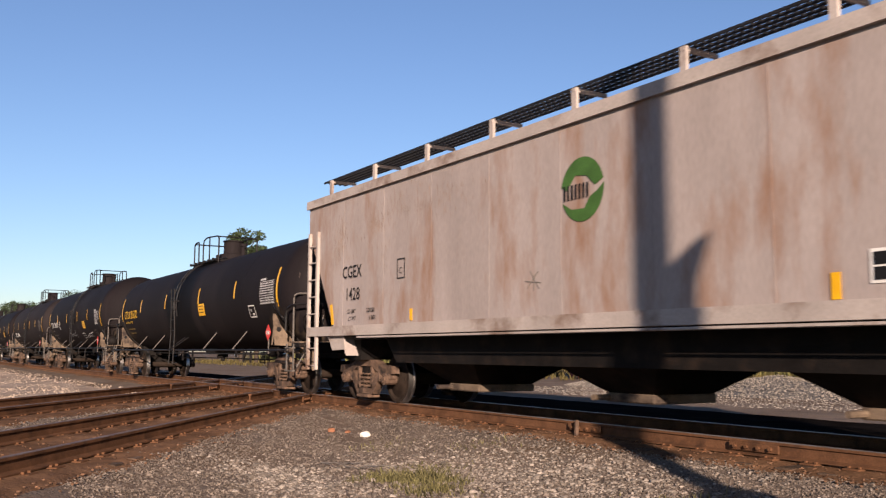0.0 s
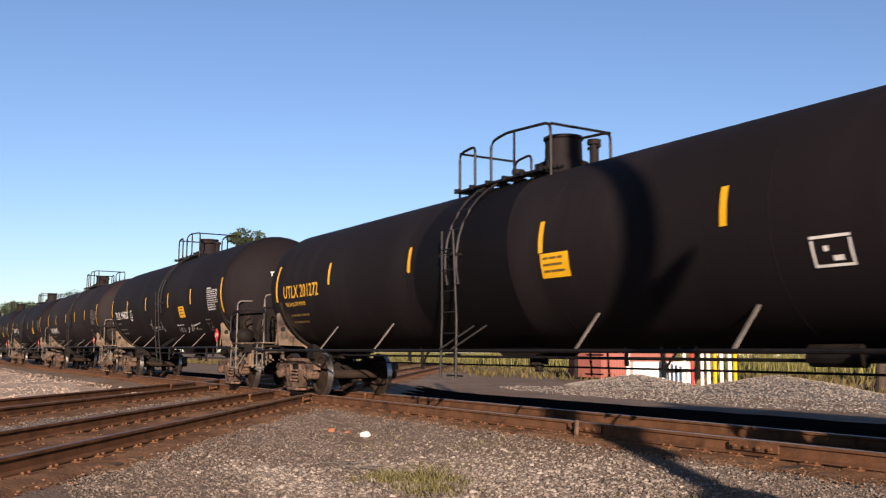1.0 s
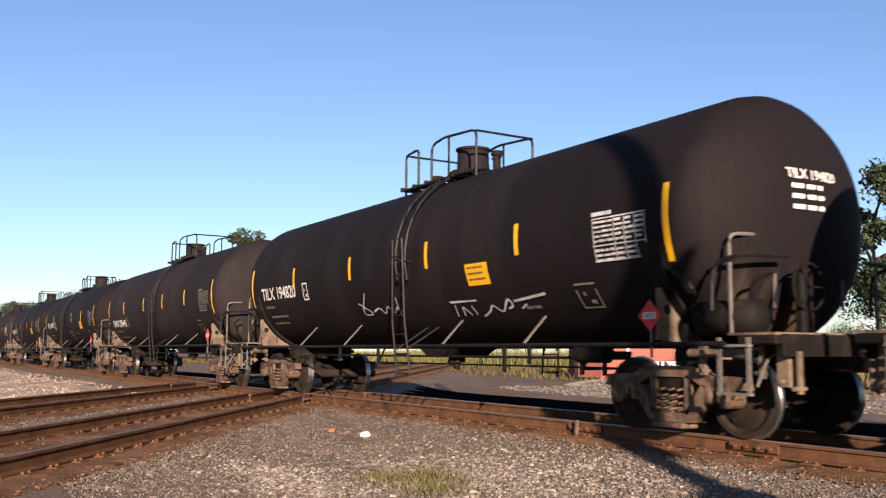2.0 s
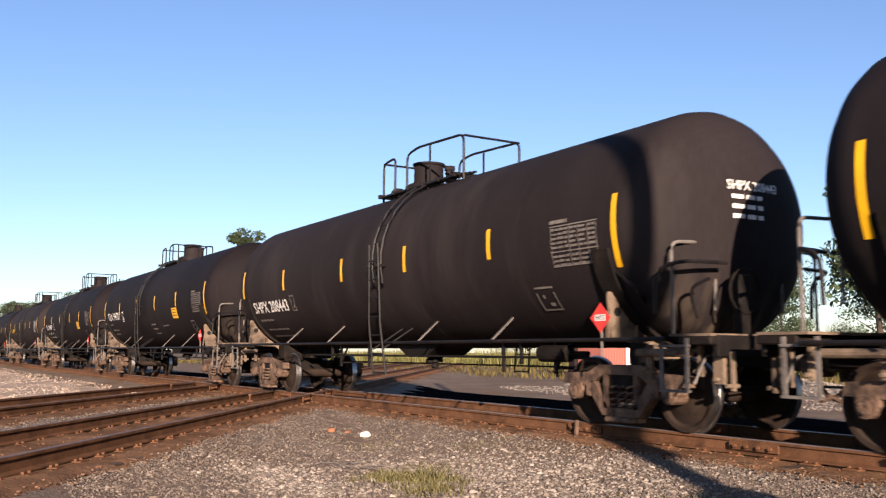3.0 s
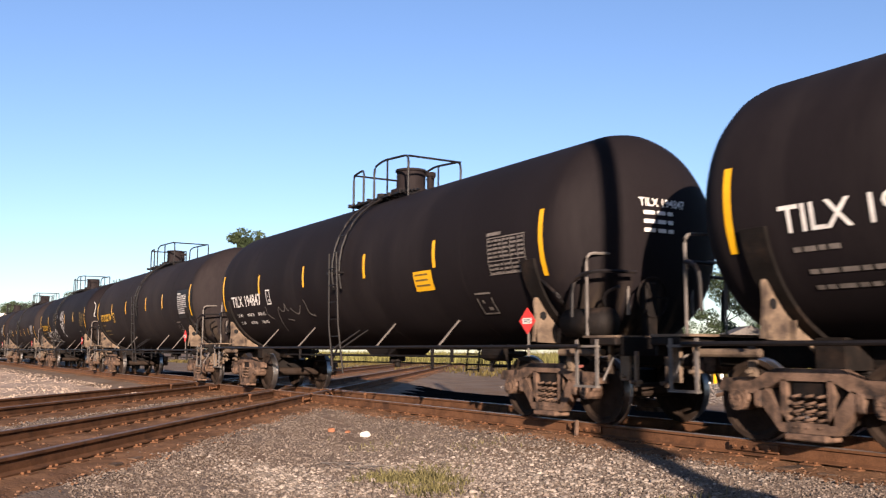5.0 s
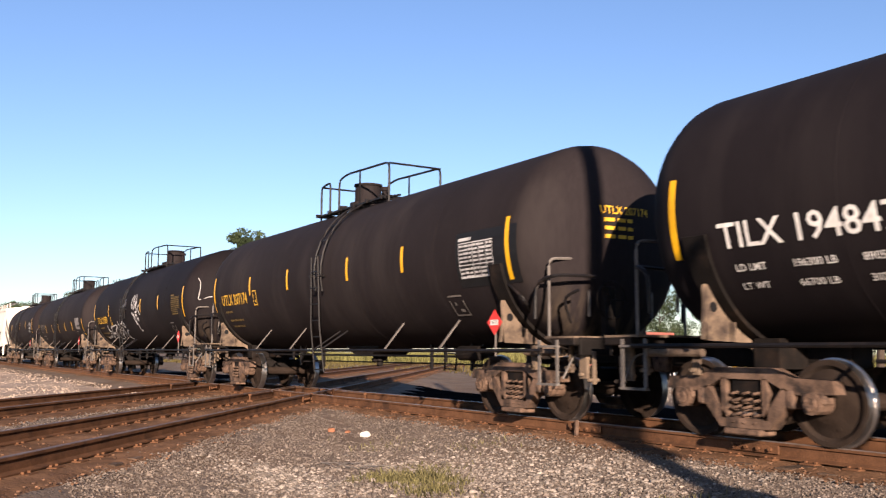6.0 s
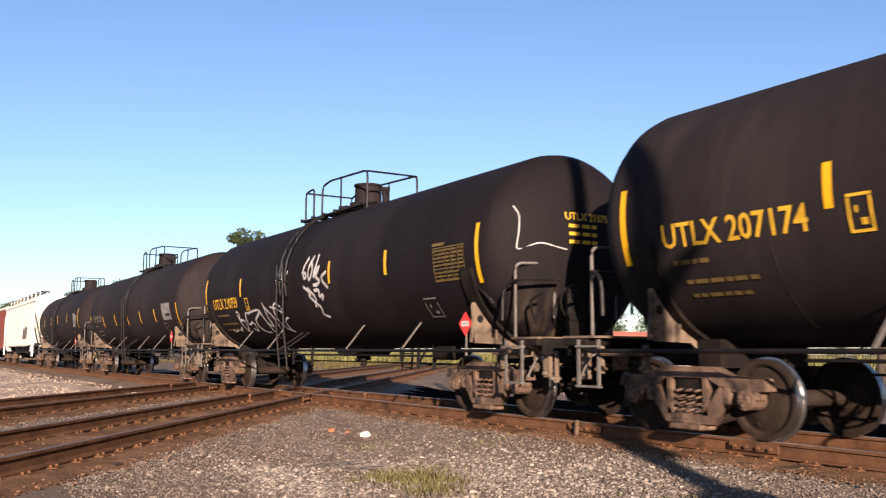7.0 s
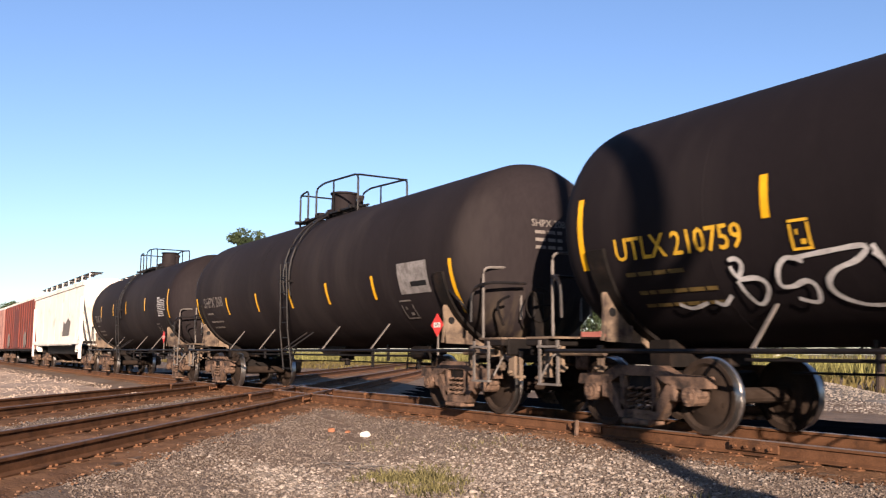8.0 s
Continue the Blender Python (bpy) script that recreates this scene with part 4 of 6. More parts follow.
def hopper_car(label, length, paint, trim, ribs, marks, walk_dark):
    """A covered hopper with sloped end sheets, slope-sided bottom hoppers and a roof walkway."""
    root = tagged(new("hopper_car"), label, "hopper car", "hopper cars of the passing train")
    hl, w, top, sill = length / 2 - 0.45, 1.6, 4.06, 1.42
    tc = length / 2 - 2.2
    # side sheets: upright, the ends cut away to the slope of the end sheet
    o = [(-hl, top), (hl, top), (hl, 3.55), (hl - 1.35, sill), (-hl + 1.35, sill), (-hl, 3.55)]
    for s in (-1, 1):
        bm = bmesh.new()
        prism(bm, o, s * w - 0.03 * s, s * w)
        part("side_sheet", bm, paint, root)
        bm = bmesh.new()
        prism(bm, [(-hl - 0.05, top - 0.02), (hl + 0.05, top - 0.02), (hl + 0.05, top + 0.15), (-hl - 0.05, top + 0.15)], s * (w - 0.05), s * (w + 0.06))
        part("top_sill", bm, trim, root)
        bm = bmesh.new()
        prism(bm, [(-hl + 0.15, sill - 0.13), (hl - 0.15, sill - 0.13), (hl - 0.15, sill + 0.06), (-hl + 0.15, sill + 0.06)], s * (w - 0.1), s * (w + 0.07))
        part("side_sill", bm, trim, root)
        bm = bmesh.new()
        rod(bm, (-tc + 0.8, s * (w + 0.06), sill - 0.17), (tc - 0.8, s * (w + 0.06), sill - 0.17), 0.02, 6)
        part("side_pipe", bm, trim, root)
        n = ribs
        for i in range(n):
            x = -hl + 1.75 + i * (2 * hl - 3.5) / (n - 1)
            bm = bmesh.new()
            prism(bm, [(x - 0.012, sill + 0.06), (x + 0.012, sill + 0.06), (x + 0.012 + 0.0, top - 0.03), (x - 0.012, top - 0.03)], s * w - 0.004 * s, s * (w + 0.003))
            part("side_seam", bm, paint, root)
    for s in (-1, 1):
        bm = bmesh.new()
        bm.faces.new([bm.verts.new(q) for q in ((s * hl, -w + 0.02, 3.55), (s * hl, w - 0.02, 3.55), (s * (hl - 1.9), w - 0.02, 0.9), (s * (hl - 1.9), -w + 0.02, 0.9))])
        bm.faces.new([bm.verts.new(q) for q in ((s * hl, -w + 0.02, top), (s * hl, w - 0.02, top), (s * hl, w - 0.02, 3.55), (s * hl, -w + 0.02, 3.55))])
        part("end_sheet", bm, paint, root)
    bm = bmesh.new()
    prof = [(-w, top + 0.13), (-0.9, top + 0.26), (0, top + 0.30), (0.9, top + 0.26), (w, top + 0.13), (w, top), (-w, top)]
    va = [bm.verts.new((-hl, y, z)) for y, z in prof]
    vb = [bm.verts.new((hl, y, z)) for y, z in prof]
    bm.faces.new(va)
    bm.faces.new(vb[::-1])
    for i in range(len(prof)):
        bm.faces.new((va[i], va[(i + 1) % len(prof)], vb[(i + 1) % len(prof)], vb[i]))
    part("roof", bm, trim, root)
    # roof walkway on posts, along both edges
    for s in (-1, 1):
        bm = bmesh.new()
        y = s * 1.05
        for k in range(5):
            box(bm, (0, y - 0.24 + k * 0.12, 4.66), (2 * hl - 0.1, 0.03, 0.035))
        for i in range(int(hl * 2 / 0.12) - 1):
            box(bm, (-hl + 0.1 + i * 0.12, y, 4.665), (0.02, 0.52, 0.025))
        part("roof_walk", bm, walk_dark, root, "dark open-grid walkway")
        for i in range(9):
            x = -hl + 0.5 + i * (2 * hl - 1.0) / 8
            bm = bmesh.new()
            box(bm, (x, s * 1.32, 4.42), (0.10, 0.05, 0.46))
            box(bm, (x, y, 4.62), (0.06, 0.6, 0.05))
            part("walkway_bracket", bm, trim, root)
    bm = bmesh.new()
    for i in range(5):
        turned(bm, [(4.3, 0.35), (4.48, 0.35), (4.52, 0.1)], 16, "Z")
        bmesh.ops.translate(bm, vec=(-hl * 0.8 + i * hl * 0.4 - 0, 0, 0), verts=bm.verts[-48:])
    part("roof_hatch", bm, trim, root)
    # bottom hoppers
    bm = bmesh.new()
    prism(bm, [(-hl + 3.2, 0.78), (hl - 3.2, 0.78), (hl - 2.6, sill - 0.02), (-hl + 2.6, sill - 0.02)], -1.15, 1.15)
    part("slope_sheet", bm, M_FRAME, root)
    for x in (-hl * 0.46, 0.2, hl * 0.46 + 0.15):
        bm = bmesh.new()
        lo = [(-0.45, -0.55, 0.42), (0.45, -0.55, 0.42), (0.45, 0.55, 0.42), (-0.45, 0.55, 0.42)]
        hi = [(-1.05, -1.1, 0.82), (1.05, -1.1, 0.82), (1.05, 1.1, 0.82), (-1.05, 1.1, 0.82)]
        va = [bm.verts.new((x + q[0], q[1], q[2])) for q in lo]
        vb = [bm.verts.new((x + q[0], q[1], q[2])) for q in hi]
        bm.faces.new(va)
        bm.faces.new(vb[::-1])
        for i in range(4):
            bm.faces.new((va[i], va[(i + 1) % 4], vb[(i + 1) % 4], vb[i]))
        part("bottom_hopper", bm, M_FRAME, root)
        bm = bmesh.new()
        box(bm, (x, 0, 0.36), (0.95, 1.2, 0.13), bevel=0.02)
        rod(bm, (x - 0.4, -0.9, 0.36), (x - 0.4, 0.9, 0.36), 0.04, 8)
        part("outlet_gate", bm, M_GUSSET, root)
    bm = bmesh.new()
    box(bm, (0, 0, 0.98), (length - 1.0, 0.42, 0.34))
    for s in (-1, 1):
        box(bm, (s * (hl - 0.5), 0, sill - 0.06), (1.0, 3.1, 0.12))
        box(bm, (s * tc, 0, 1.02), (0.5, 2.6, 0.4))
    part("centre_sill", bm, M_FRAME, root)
    for s in (-1, 1):
        truck(root, s * tc)
        coupler(root, s * (length / 2 - 0.12), s)
        for side in (-1, 1):
            bm = bmesh.new()
            for u in (0.12, 0.55):
                box(bm, (s * (hl - u), side * (w + 0.03), 2.05), (0.07, 0.06, 2.9))
            lad = part("end_ladder", bm, trim, root)
            for k in range(8):
                bm = bmesh.new()
                rod(bm, (s * (hl - 0.12), side * (w + 0.05), 0.68 + k * 0.36), (s * (hl - 0.55), side * (w + 0.05), 0.68 + k * 0.36), 0.016, 6)
                part("rung", bm, trim, lad)
        bm = bmesh.new()
        prism(bm, [(s * (hl - 1.0), sill - 0.1), (s * (hl - 1.75), sill - 0.1), (s * (hl - 1.85), 1.02), (s * (hl - 1.25), 1.0)], -w + 0.02, -w + 0.06)
        part("jacking_pad", bm, trim, root)
    return root


hp = hopper_car("weathered pale grey covered hopper car with rust streaks on the rails", 18.2, M_HOPPER, M_HOPTRIM, 9, True, M_GRATE)
X0 = -9.1       # its rear coupling
flat_text(hp, "reporting_mark", "CGEX", 0.34, X0 + 2.20, 2.42, -1.615, M_BLACK, 0.95)
flat_text(hp, "car_number", "1428", 0.34, X0 + 2.35, 1.98, -1.615, M_BLACK, 0.95)
flat_text(hp, "load_limit", "LD LMT", 0.11, X0 + 2.45, 1.72, -1.615, M_BLACK)
flat_text(hp, "load_limit", "224200", 0.11, X0 + 3.3, 1.72, -1.615, M_BLACK)
flat_text(hp, "light_weight", "LT WT", 0.11, X0 + 2.5, 1.58, -1.615, M_BLACK)
flat_text(hp, "light_weight", "61800", 0.11, X0 + 3.4, 1.58, -1.615, M_BLACK)
# round green emblem with a pale band and dark bars for its lettering
bm = bmesh.new()
ex, ez, er = X0 + 9.57, 3.12, 0.43
ring = [(ex + er * math.cos(t), ez + er * math.sin(t)) for t in np.linspace(radians(12), radians(170), 24)]
inner = [(ex - er * 0.72, ez + 0.02), (ex - er * 0.3, ez + 0.20), (ex + er * 0.2, ez + 0.17), (ex + er * 0.6, ez + 0.02)]
bm.faces.new([bm.verts.new((x, -1.612, z)) for x, z in ring + inner])
ring = [(ex + er * math.cos(t), ez + er * math.sin(t)) for t in np.linspace(radians(200), radians(365), 24)]
inner = [(ex + er * 0.7, ez - 0.06), (ex + er * 0.35, ez - 0.12), (ex + er * 0.1, ez - 0.26), (ex - er * 0.5, ez - 0.25)]
bm.faces.new([bm.verts.new((x, -1.612, z)) for x, z in ring + inner])
part("emblem", bm, M_GREEN, hp, "round green painted emblem")
bm = bmesh.new()
for i in range(7):
    box(bm, (ex - 0.36 + i * 0.078, -1.613, ez - 0.02), (0.035, 0.004, 0.2))
part("emblem_bars", bm, M_BLACK, hp)
for x, z, w, h2, m in ((X0 + 1.72, 1.72, 0.11, 0.42, M_YELLOW), (X0 + 5.0, 1.62, 0.09, 0.2, M_YELLOW), (X0 + 13.26, 1.62, 0.10, 0.26, M_YELLOW)):
    bm = bmesh.new()
    box(bm, (x, -1.612, z), (w, 0.005, h2), Matrix.Rotation(-0.25 if w > 0.1 else 0, 4, "Y"))
    part("reflector_strip", bm, m, hp)
for j in range(3):
    bm = bmesh.new()
    x = X0 + 13.62 + j * 0.42
    box(bm, (x + 0.2, -1.608, 1.78), (0.40, 0.006, 0.32))
    pn = part("data_panel", bm, M_WPAINT, hp)
    bm = bmesh.new()
    for r, q in ((0, 0), (1, 0), (0, 1), (1, 1)):
        box(bm, (x + 0.11 + 0.18 * r, -1.613, 1.71 + 0.14 * q), (0.15, 0.006, 0.12))
    part("data_panel_field", bm, M_BLACK, pn)
bm = bmesh.new()
rng_h = random.Random(31)
for cx, cz, wx, wz, n in ((2.1, 3.30, 0.16, 0.22, 26), (3.55, 3.38, 0.22, 0.10, 22), (1.9, 2.95, 0.12, 0.16, 16), (4.6, 3.62, 0.5, 0.16, 26), (6.0, 3.60, 0.5, 0.14, 20), (3.3, 3.0, 0.9, 0.25, 16)):
    for _ in range(n * 4):
        x, z = X0 + cx + rng_h.gauss(0, wx), cz + rng_h.gauss(0, wz)
        w, h2 = rng_h.uniform(0.003, 0.009), rng_h.uniform(0.04, 0.16)
        y = -1.6035 - rng_h.random() * 0.002
        bm.faces.new([bm.verts.new(q) for q in ((x - w, y, z), (x, y, z + h2 * 0.5), (x + w, y, z), (x + w * 0.4, y, z - h2), (x - w * 0.3, y, z - h2 * 0.8))])
sm = part("rust_smudges", bm, material("rust_smudge", (0.225, 0.168, 0.140), 0.85, vary=0.25, scale=3, fine=30, bump=0.05), hp, "brown rust smudges and streaks on pale paint")
bm = bmesh.new()
for (x, z), (x1, z1) in (((8.35, 1.88), (8.6, 2.1)), ((8.62, 1.86), (8.42, 2.12)), ((8.3, 1.98), (8.66, 1.94)), ((8.5, 1.84), (8.52, 2.06))):
    rod(bm, (X0 + x, -1.602, z), (X0 + x1, -1.602, z1), 0.008, 5)
part("scratches", bm, M_FADED, hp)
bm = bmesh.new()
for q in ((0, 0.34), (0, 0), (-0.13, 0.17), (0.13, 0.17)):
    box(bm, (X0 + 4.62 + q[0], -1.610, 2.28 + q[1]), (0.27, 0.004, 0.02) if q[0] == 0 else (0.02, 0.004, 0.34))
flat_text(hp, "stencil_letter", "C", 0.16, X0 + 4.56, 2.36, -1.612, M_BLACK)
part("stencilled_box", bm, M_BLACK, hp)
add(hp, 48.2 + 9.1)

wh = hopper_car("clean white covered hopper car with a grey patch on the rails", 17.6, M_WHITECAR, M_WHITECAR, 7, False, M_GRATE)
side_plane(wh, "grey_patch", [(2.6, 1.7), (4.6, 1.7), (5.0, 2.4), (4.2, 2.6), (3.4, 2.3), (2.9, 2.5)], -1.612, M_STRUT)
add(wh, -110.8 - 8.8)


def box_car(label, length, paint):
    root = tagged(new("box_car"), label, "box car")
    hl = length / 2 - 0.4
    bm = bmesh.new()
    box(bm, (0, 0, 2.65), (2 * hl, 3.0, 3.2), bevel=0.03)
    part("body", bm, paint, root)
    for i in range(15):
        x = -hl + 0.3 + i * (2 * hl - 0.6) / 14
        bm = bmesh.new()
        box(bm, (x, -1.52, 2.65), (0.09, 0.05, 3.1))
        part("side_rib", bm, paint, root)
    bm = bmesh.new()
    box(bm, (0, -1.55, 2.5), (3.0, 0.08, 2.7), bevel=0.01)
    part("sliding_door", bm, paint, root)
    bm = bmesh.new()
    prism(bm, [(-hl - 0.05, 4.22), (hl + 0.05, 4.22), (hl + 0.05, 4.4), (-hl - 0.05, 4.4)], -1.45, 1.45)
    part("roof", bm, M_WHITECAR, root)
    bm = bmesh.new()
    box(bm, (0, 0, 0.95), (length - 1, 0.5, 0.3))
    box(bm, (0, 0, 1.0), (2 * hl, 2.9, 0.16))
    part("underframe", bm, M_FRAME, root)
    for s in (-1, 1):
        truck(root, s * (length / 2 - 2.2))
        coupler(root, s * (length / 2 - 0.12), s)
    for x in (-5.2, 4.2):
        bm = bmesh.new()
        for i in range(4):
            box(bm, (x + i * 0.35, -1.56, 1.6 + 0.15 * (i % 2)), (0.28, 0.01, 0.9))
        part("graffiti", bm, M_FADED, root)
    return root


add(box_car("oxide red ribbed box car with graffiti on the rails", 17.9, M_REDCAR), -128.5 - 8.95)
add(box_car("faded pink-red box car on the rails", 17.9, M_PINKCAR), -146.5 - 8.95)


# ---- ground and tracks ----
def track_off(x, y):
    """Distances from the centre lines of the three tracks."""
    q = x * B_NOR.x + y * B_NOR.y
    return abs(y - Y_MID), abs(q - OFF_A - GAUGE / 2), abs(q - OFF_C - GAUGE / 2)


def ground_z(x, y):
    near = min(track_off(x, y))
    f = min(1.0, max(0.0, (near - 1.0) / 2.6))
    z = -0.216 - 0.219 * f * f * (3 - 2 * f)
    if math.hypot(x, y) < 60:
        z += 0.025 * noise.noise(Vector((x * 0.7, y * 0.7, 0))) + 0.012 * noise.noise(Vector((x * 3, y * 3, 4)))
    return z


def spaced(lo, a, b, hi, step):
    far1 = [a - (a - lo) * (k / 14) ** 2.5 for k in range(14, 0, -1)]
    far2 = [b + (hi - b) * (k / 14) ** 2.5 for k in range(1, 15)]
    return far1 + list(np.arange(a, b + 0.001, step)) + far2


xs = spaced(-3000, -48, 6, 3000, 0.3)
ys = spaced(-3000, -4, 34, 3000, 0.3)
verts = [(x, y, ground_z(x, y)) for y in ys for x in xs]
nx = len(xs)
faces = [(j * nx + i, j * nx + i + 1, (j + 1) * nx + i + 1, (j + 1) * nx + i) for j in range(len(ys) - 1) for i in range(nx - 1)]
me = bpy.data.meshes.new("ground")
me.from_pydata(verts, [], faces)
me.materials.append(M_GROUND)
me.polygons.foreach_set("use_smooth", [True] * len(me.polygons))
tagged(new("ground", me), "brown-grey gravel ground with dirt patches round the tracks", "ground", kind="structure")


def ribbon(name, mat, label, start, step, count, side, half, lift):
    """A strip laid over the ground along a track."""
    vs = []
    w = [-half, -half * 0.7, -half * 0.35, 0, half * 0.35, half * 0.7, half]
    for i in range(count + 1):
        p = start + step * i
        for k, u in enumerate(w):
            e = 0.35 * noise.noise(Vector((p.x * 0.5, p.y * 0.5, k))) if k in (0, 6) else 0
            x, y = (p + side * (u + math.copysign(1, u) * e))[:2]
            zz = ground_z(x, y) + (lift if 0 < k < 6 else -0.05) + 0.012 * noise.noise(Vector((x * 4, y * 4, 1)))
            vs.append((x, y, zz))
    n = len(w)
    fs = [(i * n + k, i * n + k + 1, (i + 1) * n + k + 1, (i + 1) * n + k) for i in range(count) for k in range(n - 1)]
    me = bpy.data.meshes.new(name)
    me.from_pydata(vs, [], fs)
    me.materials.append(mat)
    return tagged(new(name, me), label, "ballast", kind="structure")


AX = Vector((1, 0, 0))
AY = Vector((0, 1, 0))
ribbon("ballast_bed_1", M_BALLAST, "rust-stained brown ballast under the train's track", Vector((-230, Y_MID, 0)), AX * 0.8, 330, AY, 1.75, 0.025)
# shade under the cars, put into the colour of a strip between the rails
ribbon("oiled_ballast", M_TRAIN_SHADE, "oil-blackened ballast between the rails of the train's track", Vector((-120, Y_MID, 0)), AX * 0.8, 155, AY, 0.60, 0.05)
mid_a = B_NOR * (OFF_A + GAUGE / 2)
mid_c = B_NOR * (OFF_C + GAUGE / 2)
ribbon("ballast_bed_2", M_BALLAST, "rust-stained brown ballast under a crossing track", mid_a - B_DIR * 12, B_DIR * 0.8, 150, B_NOR, 1.7, 0.030)
ribbon("ballast_bed_3", M_BALLAST, "rust-stained brown ballast under the farther crossing track", mid_c - B_DIR * 12, B_DIR * 0.8, 150, B_NOR, 1.7, 0.034)

# the train's shadow on the far ground, painted as a black sheet
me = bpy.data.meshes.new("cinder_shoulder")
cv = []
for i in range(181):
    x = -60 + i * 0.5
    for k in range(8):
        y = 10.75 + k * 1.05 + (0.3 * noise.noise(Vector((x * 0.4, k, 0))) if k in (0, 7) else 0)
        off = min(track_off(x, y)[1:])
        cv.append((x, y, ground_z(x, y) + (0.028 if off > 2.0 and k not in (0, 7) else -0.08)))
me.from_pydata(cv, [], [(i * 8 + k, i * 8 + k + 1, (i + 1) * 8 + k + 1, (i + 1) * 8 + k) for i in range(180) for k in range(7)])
me.materials.append(M_TRAIN_SHADE)
tagged(new("cinder_shoulder", me), "black ground sheet painted as the train's shadow beyond its track", "cinders", kind="structure")

# pale gravel between the farther crossing track and the train
pal = []
for i in range(61):
    f0 = i / 60
    pa = B_NOR * (OFF_C + GAUGE + 1.1) + B_DIR * (-6 + 23.5 * f0)
    far = Vector((-19.5 - 95 * (1 - f0) ** 1.5 - 7, 7.0, 0))
    for k in range(13):
        q = pa.lerp(far, k / 12)
        pal.append((q.x, q.y, ground_z(q.x, q.y) + 0.045 + 0.03 * noise.noise(q * 0.9) + 0.02 * noise.noise(q * 3) - (0.1 if k in (0, 12) or i in (0, 60) else 0)))
me = bpy.data.meshes.new("pale_gravel")
me.from_pydata(pal, [], [(i * 13 + k, i * 13 + k + 1, (i + 1) * 13 + k + 1, (i + 1) * 13 + k) for i in range(60) for k in range(12)])
me.materials.append(M_PALE)
me.polygons.foreach_set("use_smooth", [True] * len(me.polygons))
tagged(new("pale_gravel", me), "spread of pale pinkish gravel beside the tracks", "gravel", kind="structure")

RAIL = [(-0.075, -0.175), (0.075, -0.175), (0.075, -0.16), (0.015, -0.14), (0.012, -0.045), (0.036, -0.035), (0.036, -0.006), (0.028, 0.0), (-0.028, 0.0), (-0.036, -0.006), (-0.036, -0.035), (-0.012, -0.045), (-0.015, -0.14), (-0.075, -0.16)]


def rail(name, a, b, label, top=None):
    bm = bmesh.new()
    a, b = Vector(a), Vector(b)
    side = (b - a).normalized().cross(Vector((0, 0, 1)))
    va = [bm.verts.new(a + side * u + Vector((0, 0, z))) for u, z in RAIL]
    vb = [bm.verts.new(b + side * u + Vector((0, 0, z))) for u, z in RAIL]
    n = len(RAIL)
    bm.faces.new(va)
    bm.faces.new(vb[::-1])
    for i in range(n):
        q = bm.faces.new((va[i], va[(i + 1) % n], vb[(i + 1) % n], vb[i]))
        if i in (6, 7, 8):
            q.material_index = 1
    return tagged(part(name, bm, M_RAIL, mats=[M_RAIL, top or M_HEAD]), label, "rail", kind="structure")


def plan_cut(off):
    """Where a crossing rail meets the train's near and far rails, along B_DIR."""
    p = B_NOR * off
    return [(y - p.y) / B_DIR.y for y in (Y_NEAR, Y_NEAR + GAUGE)]


GAPW = 0.09
# the train's rails, cut where the crossing rails pass
offs = [OFF_A, OFF_A + GAUGE, OFF_C, OFF_C + GAUGE]
rail_no = 0
for y in (Y_NEAR, Y_NEAR + GAUGE):
    cuts = sorted((B_NOR * o + B_DIR * ((y - (B_NOR * o).y) / B_DIR.y)).x for o in offs)
    edges = [-260] + [q for c0 in cuts for q in (c0 - GAPW, c0 + GAPW)] + [60]
    for i in range(0, len(edges), 2):
        rail_no += 1
        rail("rail_%d" % rail_no, (edges[i], y, 0), (edges[i + 1], y, 0), "rusty steel rail with a worn bright head")
for o in offs:
    cuts = sorted(plan_cut(o))
    edges = [-14] + [q for c0 in cuts for q in (c0 - GAPW, c0 + GAPW)] + [110]
    for i in range(0, len(edges), 2):
        rail_no += 1
        p = B_NOR * o
        rail("rail_%d" % rail_no, p + B_DIR * edges[i], p + B_DIR * edges[i + 1], "rusty steel rail of a crossing track", M_OLDHEAD)
# guard rails and filler castings inside the diamond
for o, inner in ((OFF_A, 1), (OFF_A + GAUGE, -1), (OFF_C, 1), (OFF_C + GAUGE, -1)):
    n_, f_ = plan_cut(o)
    p = B_NOR * (o + inner * 0.13)
    for lo, hi in ((n_ - 2.4, n_ - 0.4), (n_ + 0.4, f_ - 0.4), (f_ + 0.4, f_ + 2.4)):
        rail_no += 1
        rail("rail_%d" % rail_no, p + B_DIR * lo + Vector((0, 0, -0.012)), p + B_DIR * hi + Vector((0, 0, -0.012)), "short rusty guard rail in the diamond crossing", M_OLDHEAD)
for y, inner in ((Y_NEAR, 1), (Y_NEAR + GAUGE, -1)):
    cuts = sorted((B_NOR * o + B_DIR * ((y - (B_NOR * o).y) / B_DIR.y)).x for o in offs)
    ends = [cuts[0] - 2.6] + cuts + [cuts[-1] + 2.6]
    for lo, hi in zip(ends, ends[1:]):
        rail_no += 1
        rail("rail_%d" % rail_no, (lo + 0.4, y + inner * 0.13, -0.014), (hi - 0.4, y + inner * 0.13, -0.014), "short rusty guard rail in the diamond crossing", M_OLDHEAD)
